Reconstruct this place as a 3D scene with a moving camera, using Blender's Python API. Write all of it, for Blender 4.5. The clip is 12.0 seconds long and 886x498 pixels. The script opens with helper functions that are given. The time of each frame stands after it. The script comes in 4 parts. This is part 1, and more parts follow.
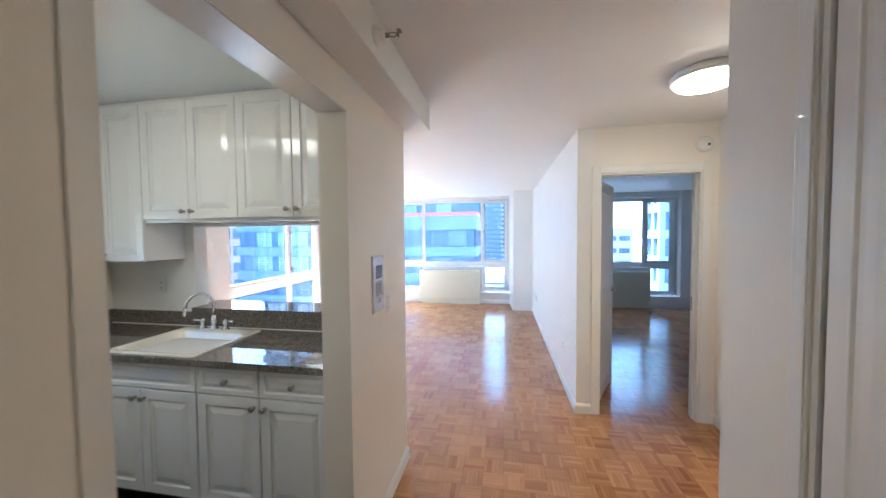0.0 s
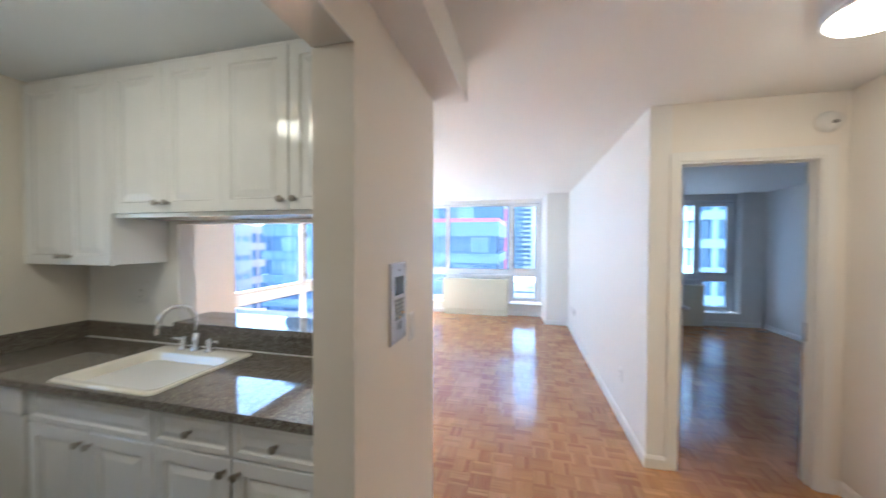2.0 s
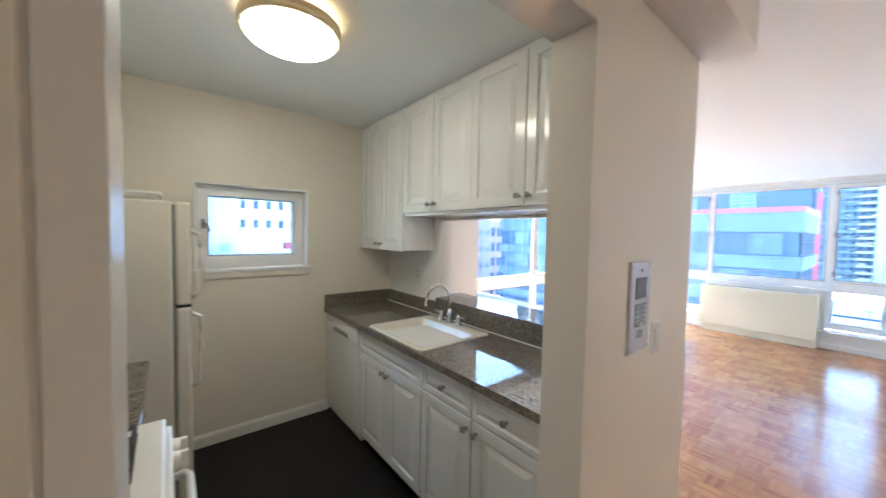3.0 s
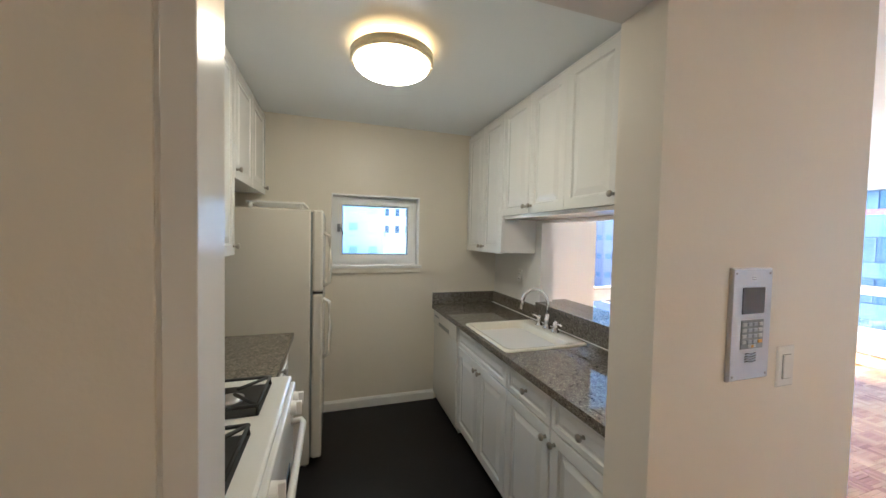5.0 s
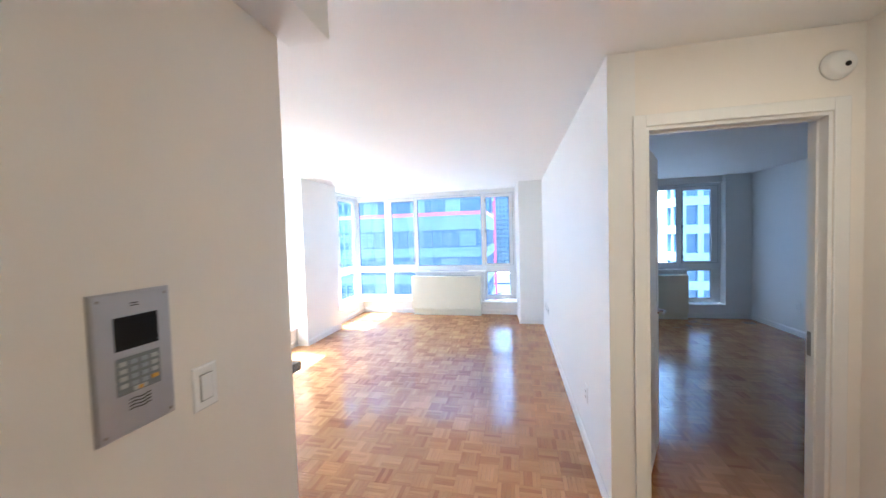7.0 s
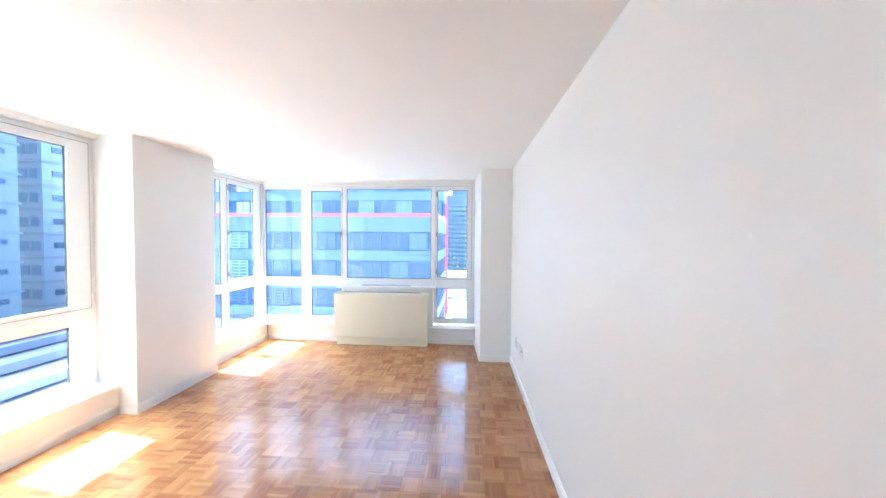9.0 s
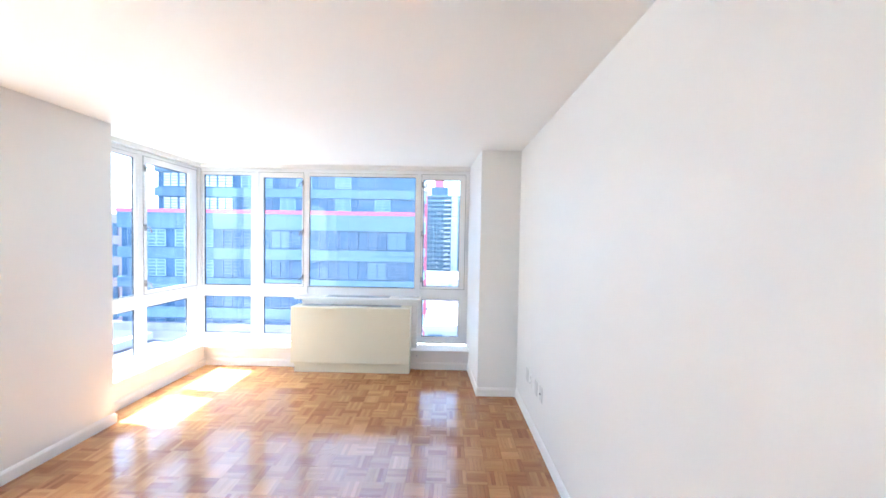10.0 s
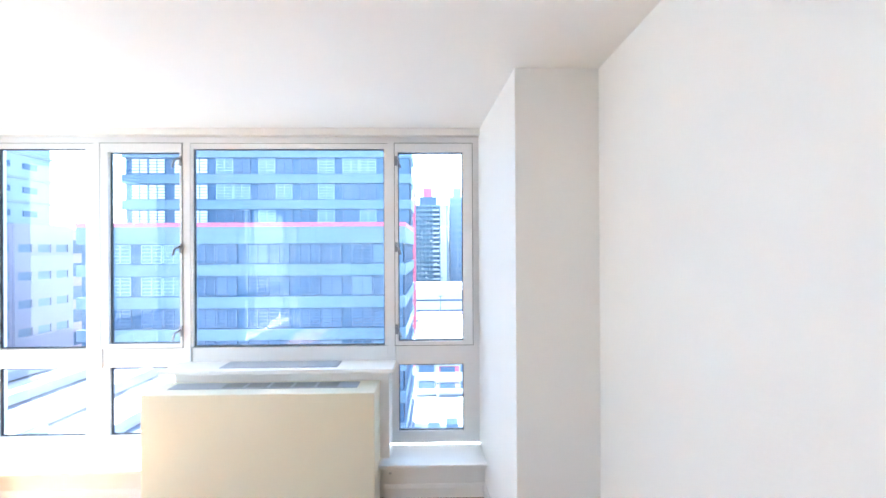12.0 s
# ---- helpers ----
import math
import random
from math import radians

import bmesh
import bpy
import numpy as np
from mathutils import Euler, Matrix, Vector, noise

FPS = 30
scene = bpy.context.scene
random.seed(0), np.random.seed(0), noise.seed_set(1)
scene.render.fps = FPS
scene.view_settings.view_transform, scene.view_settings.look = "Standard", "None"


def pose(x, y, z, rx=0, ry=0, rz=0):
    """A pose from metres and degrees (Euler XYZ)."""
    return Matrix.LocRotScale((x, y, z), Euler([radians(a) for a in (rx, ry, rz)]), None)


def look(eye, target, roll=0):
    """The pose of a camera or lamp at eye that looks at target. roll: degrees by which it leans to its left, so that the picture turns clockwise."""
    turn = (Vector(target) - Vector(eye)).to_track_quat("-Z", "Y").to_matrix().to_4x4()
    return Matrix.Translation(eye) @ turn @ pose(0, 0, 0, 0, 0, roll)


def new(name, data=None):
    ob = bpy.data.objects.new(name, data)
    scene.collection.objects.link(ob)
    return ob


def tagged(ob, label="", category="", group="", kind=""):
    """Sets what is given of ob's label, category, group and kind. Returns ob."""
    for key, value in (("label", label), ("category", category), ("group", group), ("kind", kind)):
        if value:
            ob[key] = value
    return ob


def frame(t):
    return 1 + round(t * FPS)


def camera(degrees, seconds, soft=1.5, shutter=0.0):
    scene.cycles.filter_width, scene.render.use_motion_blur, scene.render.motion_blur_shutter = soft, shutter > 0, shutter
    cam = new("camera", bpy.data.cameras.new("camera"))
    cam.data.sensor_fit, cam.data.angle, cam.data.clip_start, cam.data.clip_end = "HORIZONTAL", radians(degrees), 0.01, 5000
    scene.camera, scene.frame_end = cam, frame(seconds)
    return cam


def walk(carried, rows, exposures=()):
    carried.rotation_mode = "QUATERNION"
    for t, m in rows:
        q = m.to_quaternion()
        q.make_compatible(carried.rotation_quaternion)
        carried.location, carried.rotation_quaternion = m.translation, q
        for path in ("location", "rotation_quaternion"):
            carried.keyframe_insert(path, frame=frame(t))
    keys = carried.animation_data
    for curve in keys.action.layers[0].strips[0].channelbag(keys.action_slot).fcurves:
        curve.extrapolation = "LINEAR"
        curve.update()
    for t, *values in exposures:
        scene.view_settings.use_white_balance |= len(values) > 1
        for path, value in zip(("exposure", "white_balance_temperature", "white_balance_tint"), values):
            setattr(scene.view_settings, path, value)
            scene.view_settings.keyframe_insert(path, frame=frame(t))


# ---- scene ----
cam = camera(104.8, 12.0, shutter=0.3)
PATH = [
    (0, (1.11, 0.848, 1.55), (0.751, 2.814, 1.472), -0.5),
    (0.5, (1.052, 1.048, 1.536), (0.882, 3.04, 1.478), -0.8),
    (1, (0.98, 1.194, 1.531), (1.083, 3.19, 1.484), -1.3),
    (1.5, (0.93, 1.279, 1.533), (1.093, 3.272, 1.49), -1.3),
    (2, (0.916, 1.355, 1.525), (0.438, 3.297, 1.486), 0.2),
    (2.5, (0.925, 1.357, 1.515), (-0.239, 2.981, 1.448), 2.6),
    (3, (0.904, 1.358, 1.525), (-0.65, 2.614, 1.439), 1.1),
    (3.5, (0.952, 1.426, 1.509), (-0.9, 2.181, 1.457), 0.6),
    (3.7, (0.968, 1.431, 1.504), (-0.932, 2.052, 1.444), 1.1),
    (5.3, (1.069, 1.528, 1.517), (-0.834, 2.138, 1.444), 1.3),
    (5.5, (1.081, 1.538, 1.521), (-0.723, 2.398, 1.455), 1.6),
    (6, (1.13, 1.627, 1.533), (-0.116, 3.189, 1.452), 0.9),
    (6.5, (1.22, 1.734, 1.547), (0.593, 3.631, 1.466), -1.1),
    (7, (1.252, 2.004, 1.544), (0.822, 3.956, 1.469), -1.7),
    (7.2, (1.254, 2.129, 1.549), (0.843, 4.085, 1.472), -1.3),
    (9, (1.114, 3.644, 1.559), (0.965, 5.638, 1.499), 0.4),
    (9.5, (1.051, 4.124, 1.548), (0.955, 6.121, 1.492), 0.7),
    (10, (0.943, 4.597, 1.559), (0.919, 6.596, 1.503), 1.0),
    (10.5, (0.929, 5.043, 1.563), (0.961, 7.042, 1.52), 0.3),
    (11, (0.906, 5.501, 1.573), (0.943, 7.5, 1.537), 0.1),
    (11.5, (0.867, 5.946, 1.576), (0.918, 7.945, 1.571), -0.0),
    (12, (0.907, 6.422, 1.611), (0.945, 8.421, 1.612), -0.3),
]
walk(cam, [(t, look(eye, target, roll)) for t, eye, target, roll in PATH], exposures=[(0, 3.66, 4950, 0), (1.5, 3.64, 5120, 0), (3.0, 3.67, 5250, 0), (3.5, 3.69, 5450, 0), (5.5, 3.64, 5300, 0), (6.0, 3.74, 5100, 0), (6.5, 3.66, 5050, 0), (7.2, 3.65, 5080, 0), (9.0, 3.52, 5450, 0), (12, 3.44, 5700, 0)])

# ---- world and sun ----
SUN = Vector((0.41, -0.06, -1.0)).normalized()
sky_world = bpy.data.worlds.new("world")
scene.world = sky_world
sky_world.use_nodes = True
wn = sky_world.node_tree
sky = wn.nodes.new("ShaderNodeTexSky")
sky.sky_type = "NISHITA"
sky.sun_disc = False
sky.sun_elevation = math.asin(-SUN.z)
sky.sun_rotation = math.atan2(-SUN.x, -SUN.y)
sky.air_density, sky.dust_density, sky.ozone_density = 1.0, 2.2, 1.0
wn.links.new(sky.outputs[0], wn.nodes["Background"].inputs[0])
wn.nodes["Background"].inputs[1].default_value = 0.15
sun = new("sun", bpy.data.lights.new("sun", "SUN"))
sun.data.energy, sun.data.angle, sun.data.color = 5.0, radians(0.55), (1.0, 0.96, 0.91)
sun.matrix_world = look((0, 0, 40), Vector((0, 0, 40)) + SUN)

# ---- materials ----
def mat(name, color, rough=0.5, metal=0.0, vary=0.06, scale=6.0, bump=0.0, bump_scale=60.0, spec=0.5, coat=0.0, emit=None, power=0.0):
    m = bpy.data.materials.new(name)
    m.use_nodes = True
    nt = m.node_tree
    b = nt.nodes["Principled BSDF"]
    b.inputs["Roughness"].default_value = rough
    b.inputs["Metallic"].default_value = metal
    b.inputs["Specular IOR Level"].default_value = spec
    b.inputs["Coat Weight"].default_value = coat
    b.inputs["Coat Roughness"].default_value = 0.05
    tc = nt.nodes.new("ShaderNodeTexCoord")
    if vary:
        n = nt.nodes.new("ShaderNodeTexNoise")
        n.inputs["Scale"].default_value, n.inputs["Detail"].default_value = scale, 6.0
        nt.links.new(tc.outputs["Object"], n.inputs["Vector"])
        r = nt.nodes.new("ShaderNodeMapRange")
        r.inputs["To Min"].default_value, r.inputs["To Max"].default_value = 1 - vary, 1 + vary
        nt.links.new(n.outputs[0], r.inputs["Value"])
        v = nt.nodes.new("ShaderNodeVectorMath")
        v.operation = "SCALE"
        v.inputs[0].default_value = color
        nt.links.new(r.outputs[0], v.inputs["Scale"])
        nt.links.new(v.outputs[0], b.inputs["Base Color"])
    else:
        b.inputs["Base Color"].default_value = (*color, 1)
    if bump:
        n2 = nt.nodes.new("ShaderNodeTexNoise")
        n2.inputs["Scale"].default_value, n2.inputs["Detail"].default_value = bump_scale, 3.0
        nt.links.new(tc.outputs["Object"], n2.inputs["Vector"])
        bp = nt.nodes.new("ShaderNodeBump")
        bp.inputs["Strength"].default_value, bp.inputs["Distance"].default_value = bump, 0.004
        nt.links.new(n2.outputs[0], bp.inputs["Height"])
        nt.links.new(bp.outputs[0], b.inputs["Normal"])
    if emit:
        b.inputs["Emission Color"].default_value = (*emit, 1)
        b.inputs["Emission Strength"].default_value = power
    return m


WALL = mat("wall paint", (0.825, 0.815, 0.785), 0.45, vary=0.025, scale=1.6, bump=0.12, bump_scale=90)
# wall white with the lamp's warmth put into its colour, in JAMB too
HALLP = mat("hall white with lamp warmth", (0.84, 0.795, 0.725), 0.45, vary=0.03, scale=1.6, bump=0.12, bump_scale=90)
CEIL = mat("ceiling paint", (0.86, 0.855, 0.825), 0.6, vary=0.025, scale=1.2, bump=0.08, bump_scale=70)
CREAM = mat("kitchen wall paint", (0.79, 0.74, 0.645), 0.33, vary=0.03, scale=1.8, bump=0.12, bump_scale=90)
TRIM = mat("trim gloss paint", (0.82, 0.81, 0.79), 0.3, vary=0.03, scale=4)
JAMB = mat("jamb gloss paint", (0.80, 0.765, 0.70), 0.2, vary=0.03, scale=4, bump=0.05, bump_scale=14)
KEYGREY = mat("pale grey key", (0.50, 0.51, 0.50), 0.4, vary=0.04, scale=30)
GRILLE = mat("grey enamelled grille", (0.34, 0.37, 0.42), 0.4, vary=0.06, scale=20)
LATCH = mat("dull grey metal", (0.30, 0.30, 0.31), 0.4, metal=0.5, vary=0.1, scale=40)
FRAME = mat("window frame aluminium", (0.80, 0.805, 0.81), 0.35, vary=0.02, scale=5)
GASKET = mat("black gasket", (0.02, 0.022, 0.03), 0.5, vary=0.0)
CAB = mat("cabinet lacquer", (0.81, 0.81, 0.80), 0.10, vary=0.025, scale=3, spec=0.34, bump=0.012, bump_scale=9)
APPL = mat("white appliance enamel", (0.80, 0.79, 0.76), 0.22, vary=0.02, scale=3, bump=0.03, bump_scale=160)
SINKM = mat("sink enamel", (0.80, 0.77, 0.68), 0.12, vary=0.02, scale=5)
CHROME = mat("chrome", (0.75, 0.75, 0.76), 0.09, metal=1.0, vary=0.03, scale=20)
NICKEL = mat("brushed nickel", (0.36, 0.33, 0.29), 0.3, metal=1.0, vary=0.08, scale=40)
STEEL = mat("brushed steel plate", (0.55, 0.55, 0.57), 0.38, metal=1.0, vary=0.05, scale=30)
DARK = mat("black plastic", (0.018, 0.018, 0.02), 0.18, vary=0.0)
IRON = mat("black cast iron", (0.02, 0.02, 0.02), 0.55, vary=0.1, scale=40, bump=0.2, bump_scale=200)
BEIGE = mat("convector enamel", (0.74, 0.71, 0.565), 0.28, vary=0.02, scale=2)
FRIDGE = mat("almond appliance enamel", (0.62, 0.585, 0.515), 0.14, vary=0.03, scale=3, bump=0.04, bump_scale=160)
BRIGHTP = mat("bright white plastic", (0.90, 0.90, 0.89), 0.25, vary=0.02, scale=10)
WHITEP = mat("white plastic", (0.82, 0.81, 0.78), 0.3, vary=0.02, scale=10)
GREYP = mat("grey key panel", (0.20, 0.22, 0.22), 0.4, vary=0.05, scale=30)
ORANGE = mat("orange key", (0.70, 0.36, 0.05), 0.4, vary=0.05, scale=30)
BRASS = mat("warm brushed brass", (0.86, 0.74, 0.50), 0.36, metal=0.55, vary=0.04, scale=30)
DIFF = mat("lit lamp diffuser", (0.85, 0.82, 0.75), 0.35, vary=0.0, emit=(1.0, 0.80, 0.57), power=2.4)
DIFFE = mat("lit entry lamp diffuser", (0.85, 0.84, 0.80), 0.35, vary=0.0, emit=(1.0, 0.78, 0.55), power=1.7)
DIFFB = mat("lit bathroom lamp diffuser", (0.85, 0.82, 0.75), 0.35, vary=0.0, emit=(1.0, 0.74, 0.45), power=9.0)
COLLAR = mat("lit amber glass collar", (0.85, 0.72, 0.50), 0.35, vary=0.0, emit=(1.0, 0.62, 0.28), power=0.55)
DIFFH = mat("lit hall lamp diffuser", (0.85, 0.84, 0.80), 0.35, vary=0.0, emit=(1.0, 0.76, 0.52), power=3.3)
KFLOOR = mat("dark vinyl tile", (0.010, 0.009, 0.010), 0.45, spec=0.25, vary=0.25, scale=5, bump=0.1, bump_scale=30)
SOFFIT = mat("gloss soffit paint", (0.74, 0.735, 0.72), 0.24, spec=0.4, vary=0.04, scale=5, bump=0.04, bump_scale=12)
# bluish ceiling white: the reflected daylight is put into the colour
KCEIL = mat("kitchen ceiling paint with daylight blue", (0.79, 0.82, 0.84), 0.30, vary=0.03, scale=1.4, bump=0.10, bump_scale=18)
# cream, made warmer and lighter in place of lamplight on the panel
ENTRYP = mat("cream entry paint with lamp warmth", (0.82, 0.755, 0.635), 0.42, vary=0.03, scale=1.6, bump=0.12, bump_scale=90)
# brown that stands in for shade in the bathroom door's hinge gap
GAPSHADE = mat("brown shade of the hinge gap", (0.30, 0.21, 0.13), 0.55, vary=0.12, scale=25)
PLATEP = mat("aged white plastic", (0.66, 0.655, 0.63), 0.35, vary=0.03, scale=12)
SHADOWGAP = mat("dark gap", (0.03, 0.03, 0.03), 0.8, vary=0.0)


def glass_material(name, tint):
    m = bpy.data.materials.new(name)
    m.use_nodes = True
    b = m.node_tree.nodes["Principled BSDF"]
    b.inputs["Base Color"].default_value = (*tint, 1)
    b.inputs["Roughness"].default_value = 0.0
    b.inputs["IOR"].default_value = 1.45
    b.inputs["Transmission Weight"].default_value = 1.0
    return m


GLASS = glass_material("window glass", (0.95, 0.98, 1.0))


def granite_material():
    m = mat("polished granite", (0.2, 0.18, 0.16), 0.035, vary=0.0)
    nt = m.node_tree
    b = nt.nodes["Principled BSDF"]
    tc = nt.nodes["Texture Coordinate"]
    v = nt.nodes.new("ShaderNodeTexVoronoi")
    v.inputs["Scale"].default_value = 260
    n = nt.nodes.new("ShaderNodeTexNoise")
    n.inputs["Scale"].default_value, n.inputs["Detail"].default_value = 60, 8
    nt.links.new(tc.outputs["Object"], v.inputs["Vector"])
    nt.links.new(tc.outputs["Object"], n.inputs["Vector"])
    mx = nt.nodes.new("ShaderNodeMix")
    mx.inputs[0].default_value = 0.55
    sep = nt.nodes.new("ShaderNodeSeparateColor")
    nt.links.new(v.outputs["Color"], sep.inputs[0])
    nt.links.new(sep.outputs[0], mx.inputs[2])
    nt.links.new(n.outputs[0], mx.inputs[3])
    ra = nt.nodes.new("ShaderNodeValToRGB")
    e = ra.color_ramp.elements
    e[0].position, e[0].color = 0.27, (0.045, 0.04, 0.036, 1)
    e[1].position, e[1].color = 0.76, (0.36, 0.325, 0.275, 1)
    k = e.new(0.45)
    k.color = (0.15, 0.132, 0.108, 1)
    k = e.new(0.62)
    k.color = (0.20, 0.178, 0.15, 1)
    nt.links.new(mx.outputs[0], ra.inputs[0])
    nt.links.new(ra.outputs[0], b.inputs["Base Color"])
    return m


GRANITE = granite_material()


def parquet_material(name, dark, light, rough):
    """Finger parquet: each finger has its own tone, grain runs along its length."""
    m = bpy.data.materials.new(name)
    m.use_nodes = True
    nt = m.node_tree
    b = nt.nodes["Principled BSDF"]
    uv = nt.nodes.new("ShaderNodeUVMap")
    geo = nt.nodes.new("ShaderNodeNewGeometry")
    oi = nt.nodes.new("ShaderNodeObjectInfo")
    add = nt.nodes.new("ShaderNodeMath")
    add.operation = "ADD"
    nt.links.new(geo.outputs["Random Per Island"], add.inputs[0])
    nt.links.new(oi.outputs["Random"], add.inputs[1])
    fr = nt.nodes.new("ShaderNodeMath")
    fr.operation = "FRACT"
    nt.links.new(add.outputs[0], fr.inputs[0])
    tone = nt.nodes.new("ShaderNodeAttribute")
    tone.attribute_name = "tone"
    sq = nt.nodes.new("ShaderNodeMath")
    sq.operation = "ADD"
    nt.links.new(tone.outputs["Fac"], sq.inputs[0])
    nt.links.new(oi.outputs["Random"], sq.inputs[1])
    sqf = nt.nodes.new("ShaderNodeMath")
    sqf.operation = "FRACT"
    nt.links.new(sq.outputs[0], sqf.inputs[0])
    both = nt.nodes.new("ShaderNodeMix")
    both.inputs[0].default_value = 0.48
    nt.links.new(sqf.outputs[0], both.inputs[2])
    nt.links.new(fr.outputs[0], both.inputs[3])
    mp = nt.nodes.new("ShaderNodeMapping")
    mp.inputs["Scale"].default_value = (6, 90, 1)
    nt.links.new(uv.outputs[0], mp.inputs[0])
    cmb = nt.nodes.new("ShaderNodeCombineXYZ")
    mul = nt.nodes.new("ShaderNodeMath")
    mul.operation = "MULTIPLY"
    mul.inputs[1].default_value = 57.0
    nt.links.new(fr.outputs[0], mul.inputs[0])
    nt.links.new(mul.outputs[0], cmb.inputs[2])
    va = nt.nodes.new("ShaderNodeVectorMath")
    nt.links.new(mp.outputs[0], va.inputs[0])
    nt.links.new(cmb.outputs[0], va.inputs[1])
    n = nt.nodes.new("ShaderNodeTexNoise")
    n.inputs["Scale"].default_value, n.inputs["Detail"].default_value = 1.6, 6
    nt.links.new(va.outputs[0], n.inputs["Vector"])
    tc = nt.nodes.new("ShaderNodeTexCoord")
    big = nt.nodes.new("ShaderNodeTexNoise")
    big.inputs["Scale"].default_value = 1.1
    nt.links.new(geo.outputs["Position"], big.inputs["Vector"])
    mx = nt.nodes.new("ShaderNodeMix")
    mx.inputs[0].default_value = 0.38
    nt.links.new(both.outputs[0], mx.inputs[2])
    nt.links.new(n.outputs[0], mx.inputs[3])
    mx2 = nt.nodes.new("ShaderNodeMix")
    mx2.inputs[0].default_value = 0.2
    nt.links.new(mx.outputs[0], mx2.inputs[2])
    nt.links.new(big.outputs[0], mx2.inputs[3])
    ra = nt.nodes.new("ShaderNodeValToRGB")
    e = ra.color_ramp.elements
    e[0].position, e[0].color = 0.2, (*dark, 1)
    e[1].position, e[1].color = 0.8, (*light, 1)
    nt.links.new(mx2.outputs[0], ra.inputs[0])
    nt.links.new(ra.outputs[0], b.inputs["Base Color"])
    rr = nt.nodes.new("ShaderNodeMapRange")
    rr.inputs["To Min"].default_value, rr.inputs["To Max"].default_value = rough - 0.05, rough + 0.08
    nt.links.new(n.outputs[0], rr.inputs["Value"])
    nt.links.new(rr.outputs[0], b.inputs["Roughness"])
    b.inputs["Specular IOR Level"].default_value = 0.57
    bp = nt.nodes.new("ShaderNodeBump")
    bp.inputs["Strength"].default_value, bp.inputs["Distance"].default_value = 0.05, 0.002
    nt.links.new(n.outputs[0], bp.inputs["Height"])
    nt.links.new(bp.outputs[0], b.inputs["Normal"])
    return m


PARQ = parquet_material("oiled teak parquet", (0.235, 0.086, 0.030), (0.575, 0.300, 0.118), 0.15)
GROUT = mat("joint filler", (0.20, 0.085, 0.034), 0.5, vary=0.1)


# ---- mesh helpers ----
def box(bm, x0, x1, y0, y1, z0, z1, bevel=0.0):
    r = bmesh.ops.create_cube(bm, size=1.0)
    vs = r["verts"]
    for v in vs:
        v.co = Vector(((x0 + x1) / 2 + v.co.x * (x1 - x0), (y0 + y1) / 2 + v.co.y * (y1 - y0), (z0 + z1) / 2 + v.co.z * (z1 - z0)))
    if bevel:
        es = list({e for v in vs for e in v.link_edges})
        bmesh.ops.bevel(bm, geom=es, offset=bevel, segments=2, profile=0.5, affect="EDGES")
    return bm


def boxes(*rows, bevel=0.0):
    bm = bmesh.new()
    for r in rows:
        box(bm, *r, bevel=bevel)
    return bm


def cyl(bm, a, b, r0, r1=None, seg=16):
    """A capped cone from a to b."""
    a, b = Vector(a), Vector(b)
    d = b - a
    m = Matrix.Translation((a + b) / 2) @ d.to_track_quat("Z", "Y").to_matrix().to_4x4()
    bmesh.ops.create_cone(bm, cap_ends=True, segments=seg, radius1=r0, radius2=r0 if r1 is None else r1, depth=d.length, matrix=m)
    return bm


def lathe(bm, profile, seg=40, at=(0, 0, 0), axis="Z"):
    """Turn a profile of (radius, height) round the z axis."""
    rings = []
    for r, h in profile:
        ring = []
        for i in range(seg):
            a = 2 * math.pi * i / seg
            p = Vector((r * math.cos(a), r * math.sin(a), h))
            if axis == "Y":
                p = Vector((p.x, -p.z, p.y))
            if axis == "X":
                p = Vector((p.z, p.x, p.y))
            ring.append(bm.verts.new(Vector(at) + p))
        rings.append(ring)
    for a, b in zip(rings, rings[1:]):
        for i in range(seg):
            f = bm.faces.new((a[i], a[(i + 1) % seg], b[(i + 1) % seg], b[i]))
            f.smooth = True
    for ring in (rings[0], rings[-1]):
        bm.faces.new(ring)
    bmesh.ops.recalc_face_normals(bm, faces=bm.faces)
    return bm


def tube(bm, pts, r, seg=10):
    """A round bar along a row of points."""
    pts = [Vector(p) for p in pts]
    rings = []
    for i, p in enumerate(pts):
        d = (pts[min(i + 1, len(pts) - 1)] - pts[max(i - 1, 0)]).normalized()
        q = d.to_track_quat("Z", "Y")
        rings.append([bm.verts.new(p + q @ Vector((r * math.cos(2 * math.pi * k / seg), r * math.sin(2 * math.pi * k / seg), 0))) for k in range(seg)])
    for a, b in zip(rings, rings[1:]):
        for k in range(seg):
            bm.faces.new((a[k], a[(k + 1) % seg], b[(k + 1) % seg], b[k])).smooth = True
    bm.faces.new(rings[0]), bm.faces.new(rings[-1])
    bmesh.ops.recalc_face_normals(bm, faces=bm.faces)
    return bm


def panel(w, h, rings, t=0.019):
    """A slab w by h, its front towards -y, shaped by rings of (inset, depth below the front)."""
    bm = bmesh.new()

    def loop(i, y):
        return [bm.verts.new(p) for p in ((i, y, i), (w - i, y, i), (w - i, y, h - i), (i, y, h - i))]
    ls = [loop(0, t)] + [loop(i, d) for i, d in rings]
    bm.faces.new(ls[0])
    for a, b in zip(ls, ls[1:]):
        for k in range(4):
            bm.faces.new((a[k], a[(k + 1) % 4], b[(k + 1) % 4], b[k]))
    bm.faces.new(ls[-1])
    bmesh.ops.recalc_face_normals(bm, faces=bm.faces)
    return bm


def part(name, bm, material, parent=None, label="", m=None):
    me = bpy.data.meshes.new(name)
    bm.to_mesh(me)
    bm.free()
    me.materials.append(material)
    ob = new(name, me)
    ob.parent = parent
    if m is not None:
        ob.matrix_basis = m
    if label:
        ob["label"] = label
    return ob


